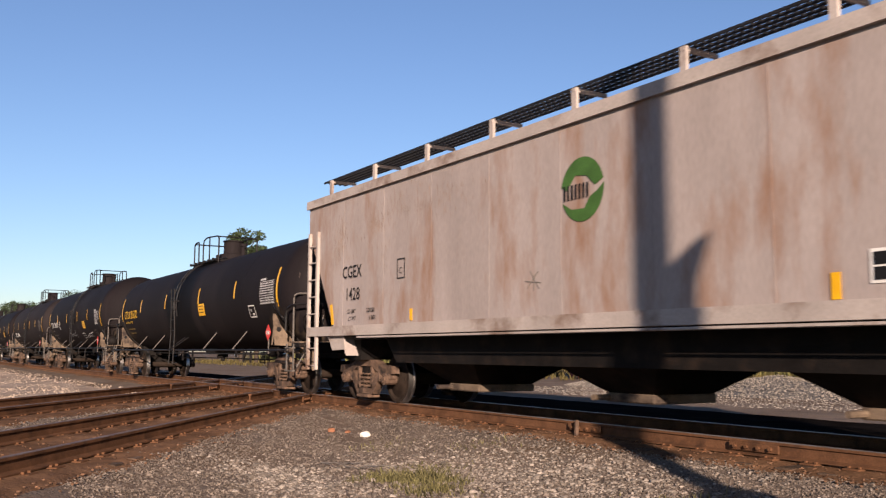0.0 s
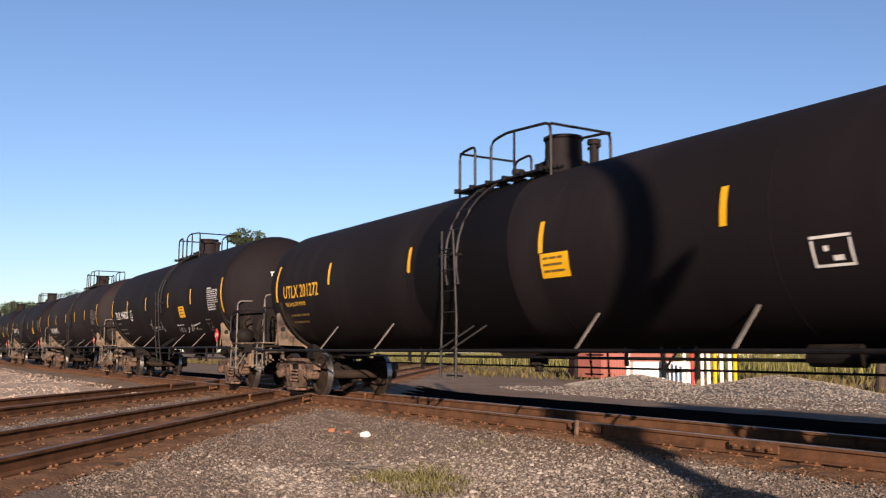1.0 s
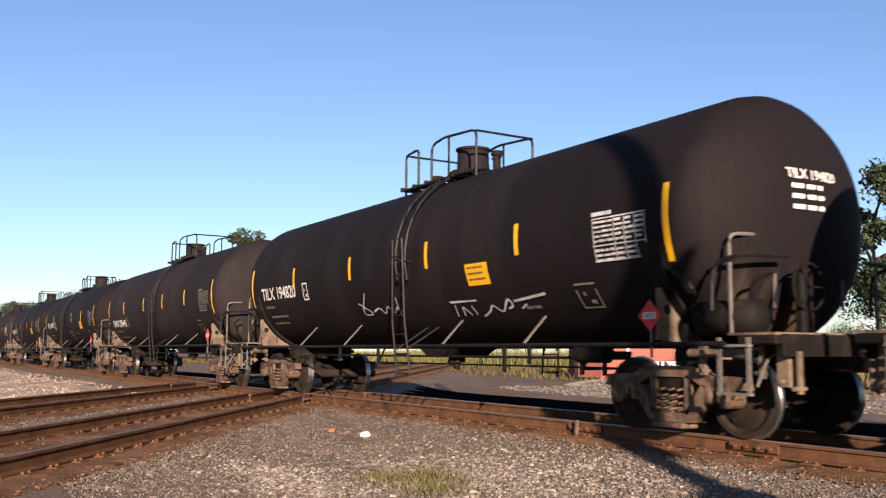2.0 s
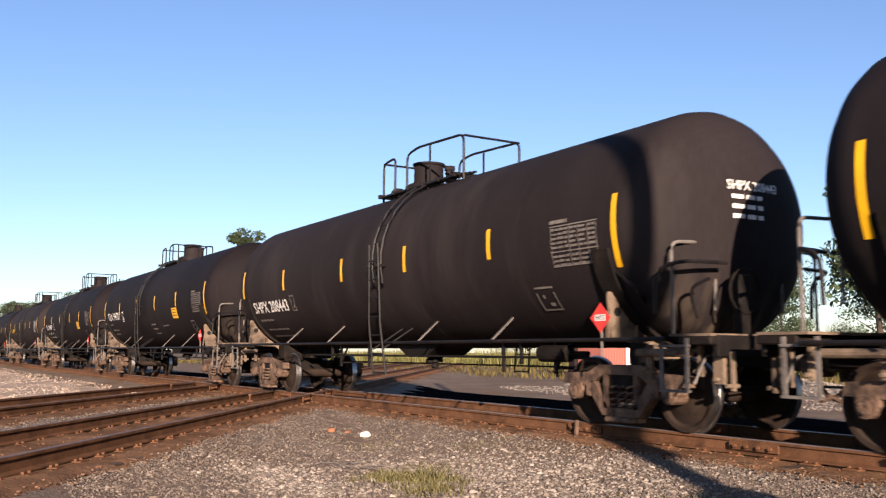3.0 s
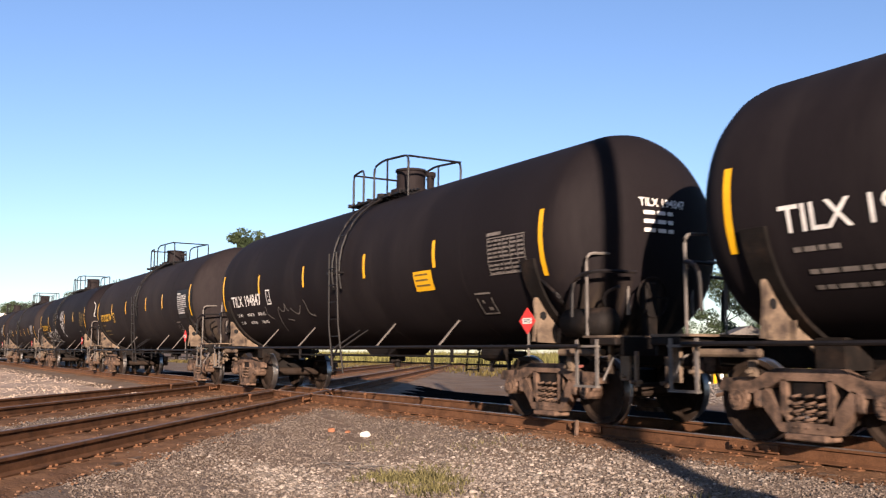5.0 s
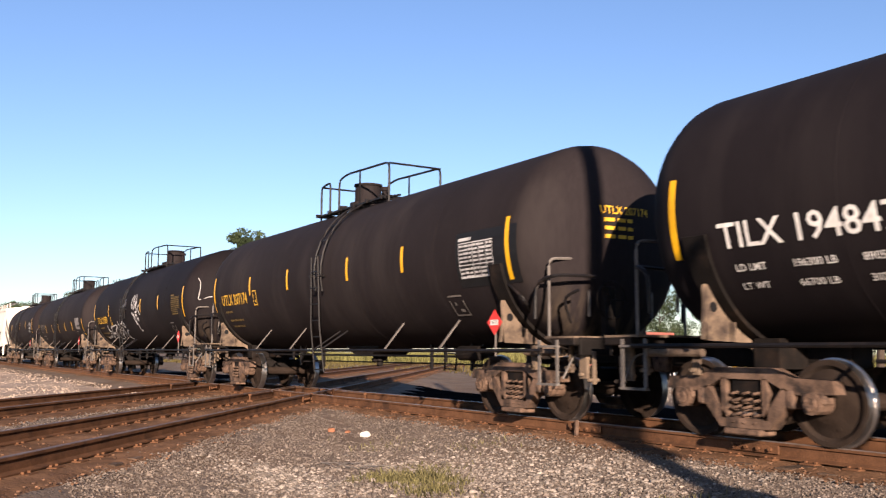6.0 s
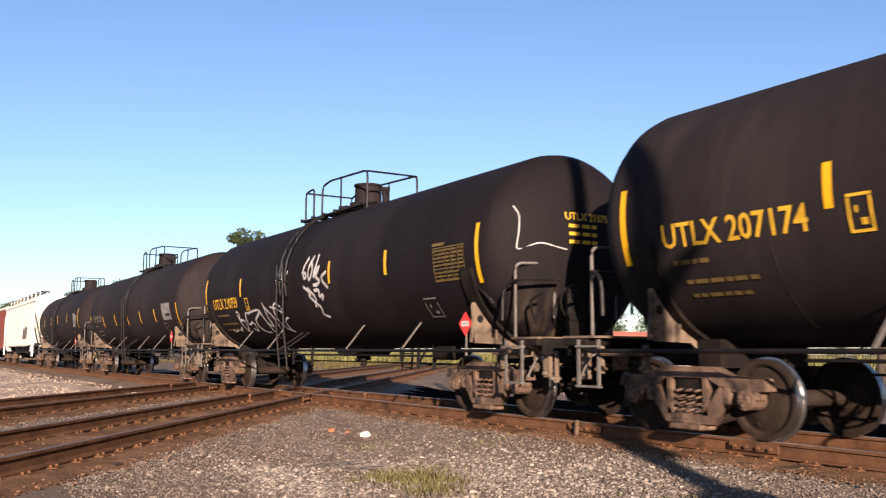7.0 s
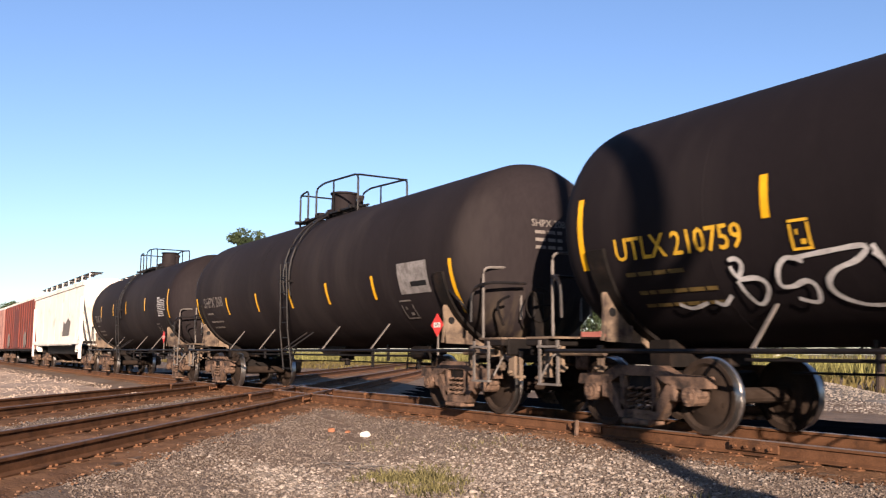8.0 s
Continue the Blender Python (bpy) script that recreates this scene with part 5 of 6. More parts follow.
for o in offs:
    for y in (Y_NEAR, Y_NEAR + GAUGE):
        p = B_NOR * o + B_DIR * ((y - (B_NOR * o).y) / B_DIR.y)
        for s in (-1, 1):
            bm = bmesh.new()
            box(bm, p + B_DIR * s * 0.75 + Vector((0, 0, -0.085)) - B_NOR * 0.05, (0.62, 0.035, 0.11), Matrix.Rotation(BETA, 4, "Z"), 0.012)
            for k in range(3):
                q = p + B_DIR * (s * 0.75 + (k - 1) * 0.2)
                rod(bm, q + Vector((0, 0, -0.085)) - B_NOR * 0.05, q + Vector((0, 0, -0.085)) - B_NOR * 0.11, 0.026, 6)
            tagged(part("joint_bar", bm, M_RAIL), "rusty bolted joint bar on a crossing rail", "joint bar", "joint bars of the diamond crossing")
for x in (-10.05, -21.4, -7.1):
    bm = bmesh.new()
    box(bm, (x, Y_NEAR - 0.05, -0.085), (0.7, 0.03, 0.10), bevel=0.01)
    for k in range(4):
        rod(bm, (x - 0.25 + k * 0.166, Y_NEAR - 0.05, -0.085), (x - 0.25 + k * 0.166, Y_NEAR - 0.10, -0.085), 0.022, 6)
    tagged(part("joint_bar", bm, M_RAIL), "rusty bolted joint bar on a rail", "joint bar")
bm = bmesh.new()
box(bm, (-10.12, Y_NEAR - 0.13, -0.09), (0.05, 0.05, 0.24), Matrix.Rotation(0.08, 4, "Y"), 0.008)
tagged(part("rail_stake", bm, M_TRUCK), "short rusty steel stake beside the rail", "stake")

# mound, boulders and piles beyond the train
def pile(label, cx, cy, rx, ry, h, seed):
    vs, n = [], 28
    for j in range(n + 1):
        for i in range(n + 1):
            u, v = 2 * i / n - 1, 2 * j / n - 1
            r = math.hypot(u, v)
            z = h * max(0, 1 - r) ** 0.9 * (1 + 0.25 * noise.noise(Vector((u * 2, v * 2, seed)))) + 0.05 * noise.noise(Vector((u * 7, v * 7, seed)))
            x, y = cx + rx * u, cy + ry * v
            vs.append((x, y, ground_z(x, y) - 0.06 + z))
    me = bpy.data.meshes.new("gravel_mound")
    me.from_pydata(vs, [], [(j * (n + 1) + i, j * (n + 1) + i + 1, (j + 1) * (n + 1) + i + 1, (j + 1) * (n + 1) + i) for j in range(n) for i in range(n)])
    me.materials.append(M_MOUND)
    return tagged(new("gravel_mound", me), label, "gravel pile")


pile("heap of grey gravel beyond the tracks", -21.0, 26.5, 4.2, 3.0, 0.72, 1)
pile("low heap of grey gravel beyond the tracks", -28.6, 27.0, 4.0, 2.2, 0.55, 2)
pile("low spread of grey gravel beyond the tracks", -14.0, 27.0, 5.5, 3.0, 0.25, 3)


def stones(name, label, mat, places, sizes, seed, flat=0.6):
    """Loose stones, each a crumpled lump of its own."""
    rng = np.random.default_rng(seed)
    t = (1 + 5 ** 0.5) / 2
    cheap = len(places) > 20000
    ico = np.array([(-1, t, 0), (1, t, 0), (-1, -t, 0), (1, -t, 0), (0, -1, t), (0, 1, t), (0, -1, -t), (0, 1, -t), (t, 0, -1), (t, 0, 1), (-t, 0, -1), (-t, 0, 1)]) / math.sqrt(1 + t * t)
    tri = np.array([(0, 11, 5), (0, 5, 1), (0, 1, 7), (0, 7, 10), (0, 10, 11), (1, 5, 9), (5, 11, 4), (11, 10, 2), (10, 7, 6), (7, 1, 8), (3, 9, 4), (3, 4, 2), (3, 2, 6), (3, 6, 8), (3, 8, 9), (4, 9, 5), (2, 4, 11), (6, 2, 10), (8, 6, 7), (9, 8, 1)])
    if cheap:
        ico = np.array([(1, 0, 0), (-1, 0, 0), (0, 1, 0), (0, -1, 0), (0, 0, 1), (0, 0, -1)], float)
        tri = np.array([(0, 2, 4), (2, 1, 4), (1, 3, 4), (3, 0, 4), (2, 0, 5), (1, 2, 5), (3, 1, 5), (0, 3, 5)])
    m = len(ico)
    n = len(places)
    v = ico[None] * rng.uniform(0.65, 1.2, (n, m, 1)) + (rng.normal(0, 0.22, (n, m, 3)) if cheap else 0)
    v = v * (np.array(sizes)[:, None, None] / 2) * np.stack([rng.uniform(0.8, 1.3, n), rng.uniform(0.7, 1.1, n), rng.uniform(flat * 0.7, flat * 1.3, n)], 1)[:, None]
    a = rng.uniform(0, math.tau, n)
    ca, sa = np.cos(a)[:, None], np.sin(a)[:, None]
    x, y = v[..., 0] * ca - v[..., 1] * sa, v[..., 0] * sa + v[..., 1] * ca
    pl = np.array(places)
    v = np.stack([x + pl[:, :1], y + pl[:, 1:2], v[..., 2] + pl[:, 2:3]], 2)
    fs = (tri[None] + (np.arange(n) * m)[:, None, None]).reshape(-1, 3)
    me = bpy.data.meshes.new(name)
    me.from_pydata(v.reshape(-1, 3).tolist(), [], fs.tolist())
    me.materials.append(mat)
    return tagged(new(name, me), label, "stones", kind="stuff")


rng = np.random.default_rng(5)
pts, sz, ppts, psz = [], [], [], []
while len(pts) < 120000:
    x, y = rng.uniform(-26, 1.5), rng.uniform(1.4, 8.3)
    dist = math.hypot(x, y)
    if rng.random() > min(1, (9.0 / dist) ** 1.5):
        continue
    to = track_off(x, y)
    if to[0] < 0.95 or min(to[1:]) < 0.95:
        continue
    s = rng.uniform(0.014, 0.036) * (1.0 if rng.random() < 0.96 else 1.8)
    pts.append((x, y, ground_z(x, y) + s * 0.12))
    sz.append(s)
while len(ppts) < 5200:
    if len(ppts) < 4000:
        x, y = rng.normal(-8.0, 1.7), rng.normal(6.1, 0.75)
    else:
        x, y = rng.normal(-9.3, 0.7), rng.normal(3.75, 0.35)
    if min(track_off(x, y)) < 1.15 or y < 2:
        continue
    s = rng.uniform(0.022, 0.05) * (1.0 if rng.random() < 0.9 else 1.6)
    ppts.append((x, y, ground_z(x, y) + s * 0.15))
    psz.append(s)
stones("loose_stones", "small brown and grey stones strewn over the ground", M_STONE, pts, sz, 1)
stones("pale_stones", "larger pale ballast stones beside the track", M_PALESTONE, ppts, psz, 2)
bpts, bsz = [], []
while len(bpts) < 11000:
    if rng.random() < 0.45:
        x, y = rng.uniform(-34, -1), Y_MID + rng.choice((-1, 1)) * rng.uniform(0.72, 1.65)
    else:
        q = (mid_a if rng.random() < 0.6 else mid_c) + B_DIR * rng.uniform(-1, 30) + B_NOR * rng.uniform(-1.6, 1.6)
        x, y = q.x, q.y
    if math.hypot(x, y) < 4:
        continue
    s = rng.uniform(0.018, 0.045)
    bpts.append((x, y, ground_z(x, y) + 0.024))
    bsz.append(s)
stones("track_ballast", "rust-brown ballast stones between the rails", material("ballast_stone", (0.10, 0.055, 0.033), 0.95, vary=0.25, scale=8, fine=60, bump=0.25, island=0.6), bpts, bsz, 3)
gp, gs = [], []
while len(gp) < 15000:
    i = rng.integers(0, 3)
    cx, cy, rx, ry = ((-21.0, 26.5, 4.2, 3.0), (-28.6, 27, 4.0, 2.2), (-20, 23, 12, 3.5))[i]
    x, y = cx + rx * rng.uniform(-1, 1), cy + ry * rng.uniform(-1, 1)
    r = math.hypot((x - cx) / rx, (y - cy) / ry)
    if r > 1:
        continue
    zz = ground_z(x, y) + ((0.72, 0.55, 0.0)[i] * max(0, 1 - r) ** 0.9)
    s = rng.uniform(0.03, 0.08)
    gp.append((x, y, zz))
    gs.append(s)
stones("gravel_lumps", "grey gravel lumps strewn beyond the train", material("grey_lump", (0.18, 0.158, 0.135), 0.95, vary=0.2, scale=8, fine=40, bump=0.2, island=0.5), gp, gs, 4)
qp, qs = [], []
while len(qp) < 19000:
    f0, k = rng.random(), rng.random()
    pa = B_NOR * (OFF_C + GAUGE + 1.1) + B_DIR * (-6 + 23.5 * f0)
    q = pa.lerp(Vector((-26.5 - 95 * (1 - f0) ** 1.5, 7.0, 0)), k ** 1.5)
    qp.append((q.x, q.y, ground_z(q.x, q.y) + 0.05))
    qs.append(rng.uniform(0.03, 0.075))
stones("pale_gravel_lumps", "pale pinkish gravel lumps beside the tracks", material("pale_lump", (0.31, 0.245, 0.193), 0.95, vary=0.2, scale=8, fine=40, bump=0.2, island=0.3, specular=0.05), qp, qs, 6)


def rock(name, label, x, y, s, mat, seed):
    bm = bmesh.new()
    bmesh.ops.create_icosphere(bm, subdivisions=2, radius=s)
    for v in bm.verts:
        v.co *= 1 + 0.35 * noise.noise(v.co / s * 1.3 + Vector((seed, 0, 0)))
        v.co.z *= 0.65
    ob = part(name, bm, mat)
    ob.location = (x, y, ground_z(x, y) + s * 0.35)
    tagged(ob, label, "stone")


rock("white_rock", "white stone lying on the gravel", -13.2, 6.60, 0.085, M_WHITESTONE, 3)
rock("brick_fragment", "broken piece of orange brick on the gravel", -13.95, 6.35, 0.07, M_BRICKBIT, 5)
rock("brick_fragment", "small broken piece of orange brick on the gravel", -13.85, 6.6, 0.05, M_BRICKBIT, 8)


for i_ in range(9):
    bm = bmesh.new()
    ax_ = random.uniform(-0.5, 0.9)
    ln_ = random.uniform(0.08, 0.22)
    rod(bm, (-ln_, 0, 0), (0, 0.01, 0.012), 0.006, 5, 0.005)
    rod(bm, (0, 0.01, 0.012), (ln_, 0.03, 0.0), 0.005, 5, 0.003)
    ob = part("dry_stick", bm, M_STRUT)
    sx_, sy_ = -10.4 + random.uniform(-0.7, 0.7), 4.9 + random.uniform(-0.25, 0.35)
    ob.matrix_basis = pose(sx_, sy_, ground_z(sx_, sy_) + 0.02, 0, 0, math.degrees(ax_))
    tagged(ob, "bleached dry stick lying on the gravel", "stick", "dry sticks on the gravel")


def blades(name, label, mat, places, heights, seed, width=0.012, lean=0.35):
    """Upright tapering blades."""
    rng = np.random.default_rng(seed)
    vs, fs = [], []
    for (x, y, z), hgt in zip(places, heights):
        a = rng.uniform(0, math.tau)
        w = width * rng.uniform(0.6, 1.4)
        dx, dy = math.cos(a) * w, math.sin(a) * w
        lx, ly = rng.normal(0, lean, 2) * hgt
        i = len(vs)
        vs += [(x - dx, y - dy, z), (x + dx, y + dy, z), (x + lx * 0.4 + dx * 0.7, y + ly * 0.4 + dy * 0.7, z + hgt * 0.6), (x + lx * 0.4 - dx * 0.7, y + ly * 0.4 - dy * 0.7, z + hgt * 0.6), (x + lx, y + ly, z + hgt)]
        fs += [(i, i + 1, i + 2, i + 3), (i + 3, i + 2, i + 4)]
    me = bpy.data.meshes.new(name)
    me.from_pydata(vs, [], fs)
    me.materials.append(mat)
    return tagged(new(name, me), label, "grass", kind="stuff")


gp, gh = [], []
tufts = [(rng.normal(-8.7, 0.42), rng.normal(4.95, 0.26), rng.uniform(0.08, 0.22), int(rng.uniform(15, 70)), rng.uniform(0.03, 0.10)) for _ in range(34)]
tufts += [(-8.75, 5.2, 0.14, 190, 0.15), (-8.3, 4.85, 0.3, 150, 0.07), (-7.9, 4.75, 0.3, 130, 0.08), (-9.6, 5.7, 0.4, 120, 0.05), (-5.9, 6.2, 0.5, 160, 0.06), (-12.0, 6.3, 0.5, 90, 0.05), (-10.6, 7.1, 0.5, 90, 0.05), (-6.3, 5.4, 0.25, 140, 0.09)]
for cx, cy, rad, n, hh in tufts:
    for _ in range(n):
        x, y = rng.normal(cx, rad * 0.6), rng.normal(cy, rad * 0.6)
        gp.append((x, y, ground_z(x, y)))
        gh.append(hh * rng.uniform(0.3, 1.4))
blades("weed_tuft", "tufts of low yellow-green weeds in the gravel", M_WEED, gp, gh, 11, 0.006, 0.55)

# reeds and grass beyond
rp, rh = [], []
for _ in range(46000):
    u = rng.random()
    x = -135 + 150 * u
    y = 46 + 12 * rng.random() + 14 * rng.random() ** 2
    rp.append((x, y, -0.45))
    rh.append(rng.uniform(0.8, 2.3) * (0.75 + 0.35 * noise.noise(Vector((x * 0.15, y * 0.15, 2)))))
blades("reeds", "tall yellow-green reeds in a wide stand", M_REED, rp, rh, 12, 0.035, 0.2)
rp, rh = [], []
for _ in range(9000):
    x, y = rng.uniform(-130, -8), rng.uniform(30, 48)
    if math.hypot(x + 39, y - 38) < 5:
        continue
    rp.append((x, y, -0.45))
    rh.append(rng.uniform(0.15, 0.5))
blades("low_grass", "patchy dry grass on open ground", M_GRASS, rp, rh, 13, 0.05, 0.3)


# ---- things beyond the train ----
def container(x, y, turn):
    root = tagged(new("shipping_container"), "faded red corrugated shipping container on the gravel", "container")
    root.matrix_basis = pose(x, y, -0.43, 0, 0, turn)
    L, W, H = 6.06, 2.44, 2.6
    for s in (-1, 1):
        bm = bmesh.new()
        prof, u = [], -L / 2 + 0.12
        while u < L / 2 - 0.14:
            prof += [(u, 0.0), (u + 0.07, 0.0), (u + 0.105, 0.036), (u + 0.175, 0.036), (u + 0.21, 0.0)]
            u += 0.21
        lo = [bm.verts.new((a_, s * (W / 2 - b_), 0.14)) for a_, b_ in prof]
        hi = [bm.verts.new((a_, s * (W / 2 - b_), H - 0.1)) for a_, b_ in prof]
        for i in range(len(lo) - 1):
            if (lo[i].co - lo[i + 1].co).length > 1e-5:
                bm.faces.new((lo[i], lo[i + 1], hi[i + 1], hi[i]))
        bmesh.ops.remove_doubles(bm, verts=bm.verts[:], dist=0.0005)
        part("side_panel", bm, M_CONTAINER, root)
    bm = bmesh.new()
    for sx in (-1, 1):
        for sy in (-1, 1):
            box(bm, (sx * (L / 2 - 0.07), sy * (W / 2 - 0.06), H / 2), (0.14, 0.14, H), bevel=0.01)
    for sy in (-1, 1):
        for z in (0.07, H - 0.06):
            box(bm, (0, sy * (W / 2 - 0.04), z), (L - 0.2, 0.1, 0.13))
    part("corner_frame", bm, M_CONTAINER, root)
    bm = bmesh.new()
    box(bm, (0, 0, H - 0.06), (L - 0.1, W - 0.1, 0.06))
    part("roof_panel", bm, M_CONTAINER, root)
    bm = bmesh.new()
    for s in (-1, 1):
        box(bm, (s * (L / 2 - 0.04), 0, H / 2), (0.05, W - 0.15, H - 0.2))
    part("end_panel", bm, M_CONTAINER, root)


container(-38.8, 35.6, 95.0)


def post(name, label, x, y, h, r, mat, cap=True):
    bm = bmesh.new()
    rod(bm, (0, 0, -0.1), (0, 0, h), r, 14)
    if cap:
        rod(bm, (0, 0, h), (0, 0, h + r * 0.5), r, 14, r * 0.4)
    ob = part(name, bm, mat)
    ob.location = (x, y, -0.43)
    return tagged(ob, label, "post", "posts beyond the tracks")


post("dark_post", "dark weathered post at the end of the container", -38.6, 32.0, 3.0, 0.13, M_DARKPOST, False)
for px_, m_, c_ in ((-26.3, M_WHITEWALL, "white"), (-26.05, M_RED, "red"), (-25.75, M_WHITEWALL, "white"), (-25.55, M_WHITEWALL, "white"), (-25.35, M_YELLOW, "yellow"), (-25.15, M_WHITEWALL, "white"), (-24.9, M_WHITEWALL, "white"), (-25.0, M_YELLOW, "yellow")):
    post("bollard", "%s painted steel bollard in a close row" % c_, px_, 28.4 + (px_ + 25) * 0.75 + (0.5 if px_ == -25.0 else 0), 2.0, 0.075, m_)
for sx_ in range(2):
    bm = bmesh.new()
    prism(bm, [(-0.95, 0), (0.95, 0), (0.9, 0.25), (0.86, 1.05), (-0.86, 1.05), (-0.9, 0.25)], -0.22, 0.22)
    ob = part("concrete_barrier", bm, M_WHITEWALL)
    ob.matrix_basis = pose(-29.2 + sx_ * -0.3, 28.2 + sx_ * 1.95, -0.43, 0, 0, 82)
    tagged(ob, "white painted concrete barrier block on gravel", "barrier", "white barrier blocks")
post("white_post", "tall white marker post beside the barrier", -29.0, 26.9, 1.8, 0.09, M_WHITEWALL)


def small_house(x, y, turn, w, d_, h_, wall, label):
    root = tagged(new("shed"), label, "shed")
    root.matrix_basis = pose(x, y, -0.45, 0, 0, turn)
    bm = bmesh.new()
    box(bm, (0, 0, h_ / 2), (w, d_, h_))
    part("wall", bm, wall, root)
    bm = bmesh.new()
    prism(bm, [(-w / 2 - 0.2, h_), (w / 2 + 0.2, h_), (0, h_ + w * 0.22)], -d_ / 2 - 0.2, d_ / 2 + 0.2)
    part("roof", bm, M_STRUT, root)
    for u in (-w * 0.25, w * 0.25):
        bm = bmesh.new()
        box(bm, (u, -d_ / 2 - 0.02, h_ * 0.55), (0.8, 0.06, 1.0))
        part("window", bm, M_BLACK, root)


small_house(-56, 66, 55, 6, 4, 2.6, M_WHITEWALL, "small white shed with a grey roof among reeds")


def tree(x, y, height, spread, seed, label, low=0.25):
    rng = np.random.default_rng(seed)
    root = tagged(new("tree"), label, "tree")
    root.location = (x, y, -0.5)
    bm = bmesh.new()
    pipe_pts = [(0, 0, 0), (0.1, 0.05, height * 0.25), (-0.1, 0.1, height * 0.5), (0.05, 0, height * 0.8)]
    for i, (p0, p1) in enumerate(zip(pipe_pts, pipe_pts[1:])):
        r = height * 0.02
        rod(bm, p0, p1, r * (1 - 0.28 * i), 9, r * (1 - 0.28 * (i + 1)))
    tips = []
    for k in range(16):
        f = rng.uniform(low + 0.05, 0.8)
        a = rng.uniform(0, math.tau)
        ln = spread * rng.uniform(0.4, 0.9) * (1.15 - f * 0.6)
        p0 = Vector((0, 0, height * f))
        p1 = p0 + Vector((math.cos(a) * ln, math.sin(a) * ln, height * rng.uniform(0.05, 0.2)))
        rod(bm, p0, p1, height * 0.007, 6, height * 0.002)
        tips.append(p1)
    part("trunk", bm, M_BARK, root)
    vs, fs = [], []
    centres = tips + [Vector((rng.normal(0, spread * 0.3), rng.normal(0, spread * 0.3), height * rng.uniform(low + 0.15, 0.97))) for _ in range(26)]
    for c_ in centres:
        rad = spread * rng.uniform(0.16, 0.36)
        for _ in range(190):
            d_ = rng.normal(0, 1, 3)
            d_ = d_ / np.linalg.norm(d_) * rad * rng.random() ** 0.4
            p = np.array(c_) + d_ * (1, 1, 0.75)
            s = height * rng.uniform(0.007, 0.017)
            u, w = rng.normal(0, 1, 3), rng.normal(0, 1, 3)
            u, w = u / np.linalg.norm(u) * s, w / np.linalg.norm(w) * s
            i = len(vs)
            vs += [tuple(p - u), tuple(p + w * 0.6), tuple(p + u), tuple(p - w * 0.6)]
            fs.append((i, i + 1, i + 2, i + 3))
    me = bpy.data.meshes.new("crown")
    me.from_pydata(vs, [], fs)
    me.materials.append(M_LEAF)
    ob = new("crown", me)
    ob.parent = root


tree(-105.5, 36.0, 16.2, 3.0, 21, "broad green tree standing behind the train")
tree(-101.5, 36.5, 14.0, 2.4, 22, "green tree standing behind the train")
tree(-227, 25.0, 13.0, 5.5, 23, "dark green tree far down the line")
tree(-215, 25.0, 12.0, 5.0, 24, "dark green tree far down the line")
tree(-240, 25.0, 12.6, 5.0, 29, "dark green tree far down the line")
tree(-176, 30.0, 11.9, 5.0, 25, "dark green tree far down the line")
tree(-168, 30.5, 12.2, 4.6, 26, "dark green tree far down the line")
tree(-160, 30.0, 12.0, 4.2, 27, "dark green tree far down the line")
tree(-152, 31.0, 12.2, 4.0, 28, "dark green tree far down the line")
for i_ in range(16):
    tx = -150 + i_ * 10 + random.uniform(-4, 4)
    tree(tx, 92 + random.uniform(0, 30) - 0.15 * i_, random.uniform(5, 7.5), random.uniform(3, 4.5), 40 + i_, "low green tree at the far edge of the reeds", 0.1)


for i_ in range(9):
    tx = -82 + i_ * 7.5 + random.uniform(-2, 2)
    tree(tx, 64 + random.uniform(0, 8) + 0.25 * i_, random.uniform(7.5, 10.5), random.uniform(3.2, 4.4), 70 + i_, "leafy green tree behind the reeds", 0.08)
tree(-20.5, 31.5, 8.5, 2.4, 91, "leafy green tree on the open ground", 0.2)


# ---- the pole behind the camera, whose shadow falls on the train ----
root = tagged(new("utility_pole"), "dark pole with added, unseen board and box that widen its shadow", "utility pole")
root.location = (4.52, 1.72, -0.45)
bm = bmesh.new()
rod(bm, (0, 0, 0), (0, 0, 11.0), 0.155, 16, 0.125)
part("pole", bm, M_WOODPOLE, root)
bm = bmesh.new()
box(bm, (0.02, 0.0, 7.55), (0.36, 0.12, 0.24), Matrix.Rotation(-0.4, 4, "Y"), 0.02)
part("insulator_bracket", bm, M_DARKPOST, root)
# unseen board, added and cut to cast the slanted shadow beside the pole's
bm = bmesh.new()
prism(bm, [(0.0, 3.9), (0.6, 3.9), (0.6, 5.75), (0.82, 6.3), (0.42, 6.05), (0.0, 5.65)], -0.06, 0.06)
part("signal_box", bm, M_STRUT, root)

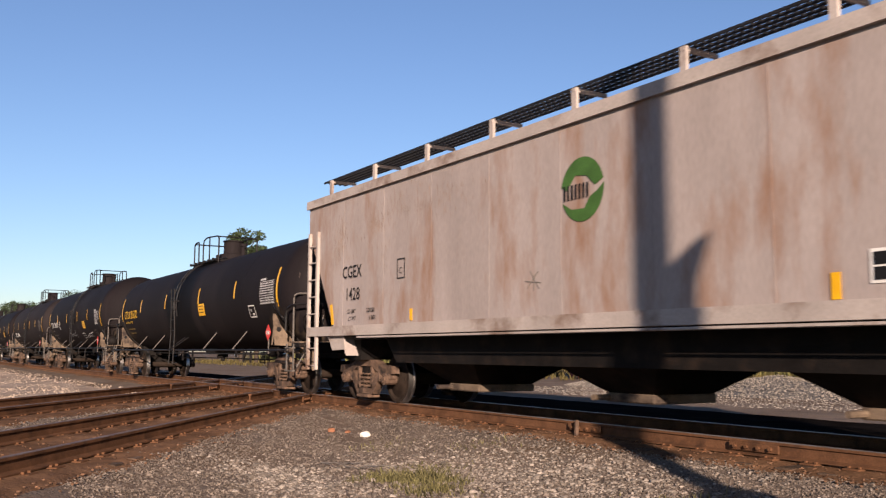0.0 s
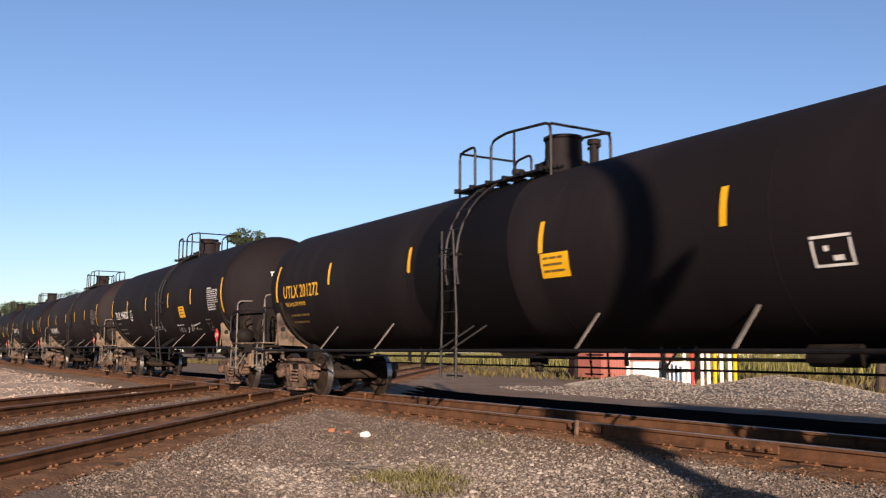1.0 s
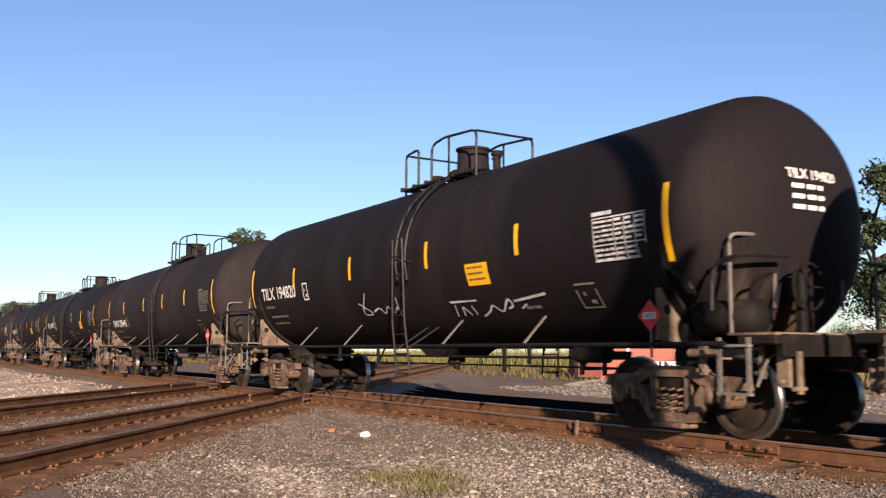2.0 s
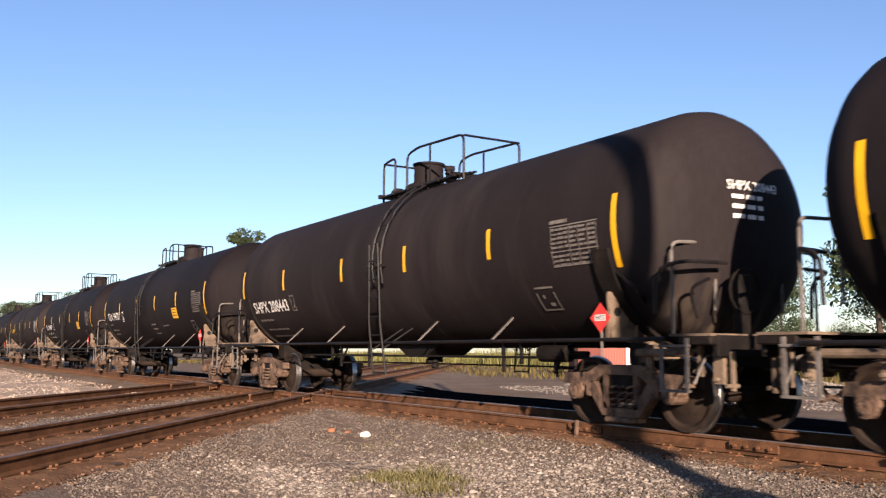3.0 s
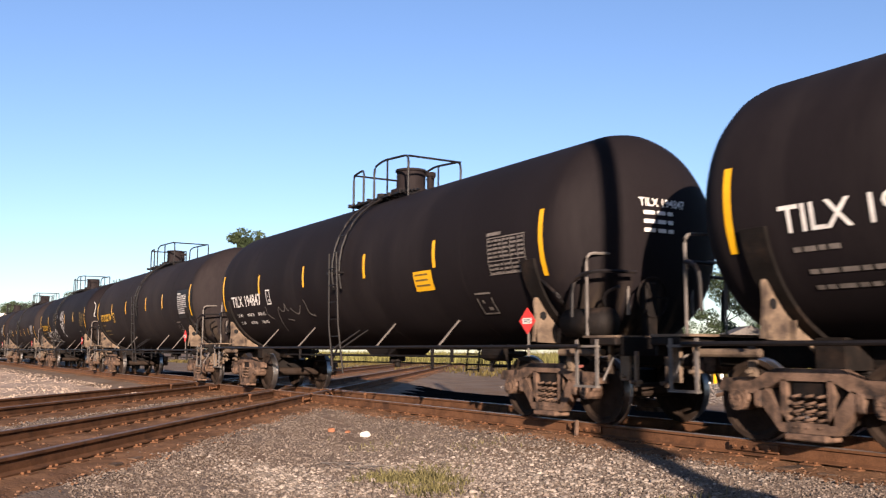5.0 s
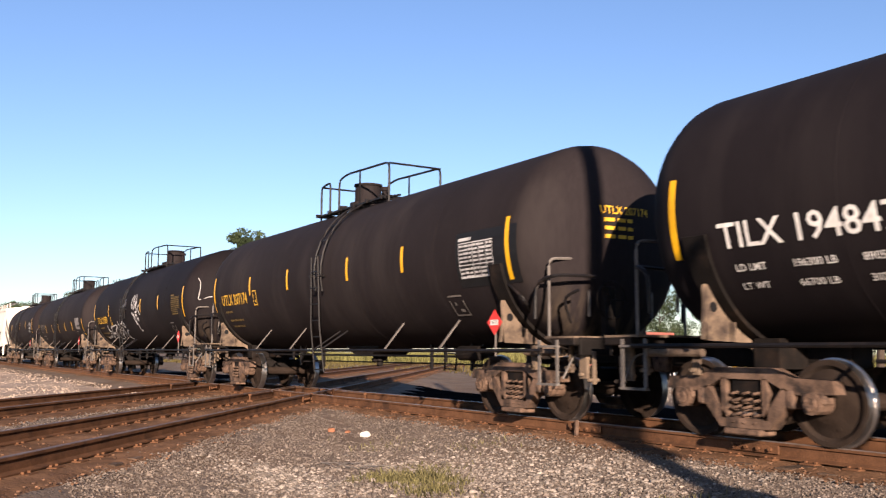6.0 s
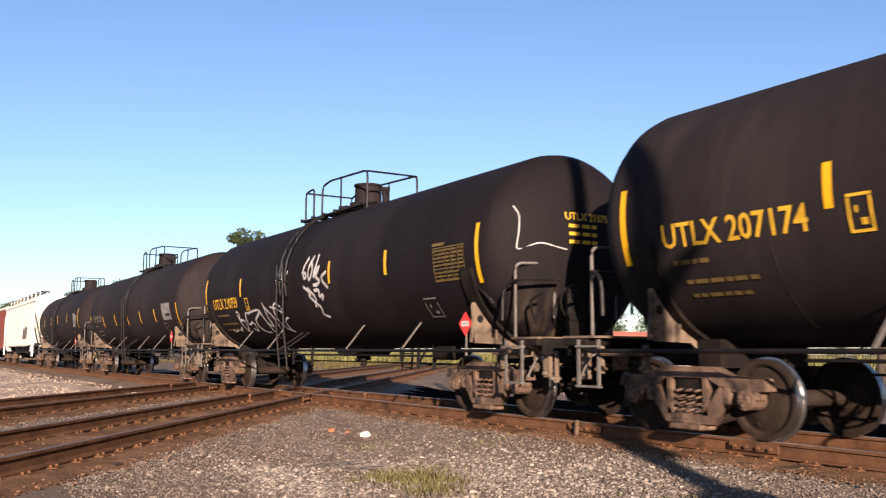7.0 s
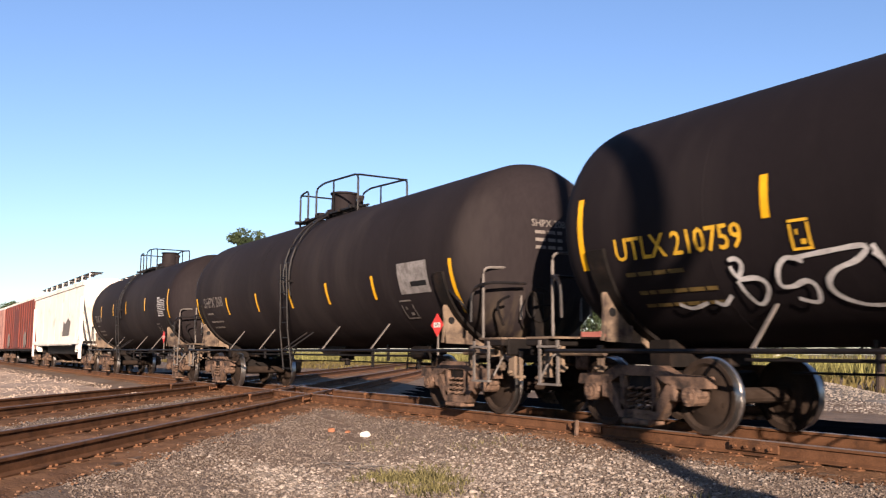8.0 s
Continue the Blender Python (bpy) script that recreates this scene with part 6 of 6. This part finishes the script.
# unseen box, added only to widen the pole's shadow on the ground
bm = bmesh.new()
box(bm, (0.05, 0.0, 1.9), (0.45, 0.55, 2.6), bevel=0.03)
part("cabinet", bm, M_STRUT, root)

# ties, last in the file
tie_bm = bmesh.new()
box(tie_bm, (0, 0, 0), (0.23, 2.6, 0.18), bevel=0.015)
tie_me = bpy.data.meshes.new("tie")
tie_bm.to_mesh(tie_me)
tie_bm.free()
tie_me.materials.append(M_TIE)
plate_bm = bmesh.new()
for s in (-1, 1):
    box(plate_bm, (0, s * GAUGE / 2, 0.0), (0.19, 0.34, 0.02), bevel=0.004)
    for u in (-1, 1):
        for w in (-1, 1):
            box(plate_bm, (u * 0.06, s * GAUGE / 2 + w * 0.095, 0.015), (0.022, 0.03, 0.03))
plate_me = bpy.data.meshes.new("tie_plate")
plate_bm.to_mesh(plate_me)
plate_bm.free()
plate_me.materials.append(M_RAIL)


def tie_row(name, label, place, turn, lo, hi):
    root = tagged(new(name), label, "ties", kind="structure")
    i = 0
    u = lo
    while u < hi:
        p = place(u)
        for n_, me_, dz in (("tie", tie_me, -0.292), ("tie_plate", plate_me, -0.187)):
            ob = new(n_, me_)
            ob.parent = root
            ob.matrix_basis = pose(p.x, p.y, dz + random.uniform(-0.006, 0.006) * (n_ == "tie"), 0, 0, math.degrees(turn) + random.uniform(-1.2, 1.2))
        u += 0.52 + random.uniform(-0.03, 0.03)


tie_row("ties_1", "weathered wooden ties under the train's track", lambda u: Vector((u, Y_MID, 0)), 0, -70, 4)
tie_row("ties_2", "weathered wooden ties under a crossing track", lambda u: mid_a + B_DIR * u, BETA, 1, 60)
tie_row("ties_3", "weathered wooden ties under the farther crossing track", lambda u: mid_c + B_DIR * u, BETA, 1, 60)


# ---- what moves ----
def motions():
    for thing, place in CARS:
        walk(thing, [(t, pose(place + train_s(t), Y_MID, 0)) for t in range(9)])
        for axle in thing.children_recursive:
            if axle.name.split(".")[0] == "wheelset":
                rows = []
                x, y, z = axle.location
                for i in range(241):
                    t = i / 30
                    roll = math.degrees((train_s(t) - train_s(0)) / 0.457)
                    rows.append((t, pose(x, y, z, 0, roll % 360, 0)))
                walk(axle, rows)


motions()
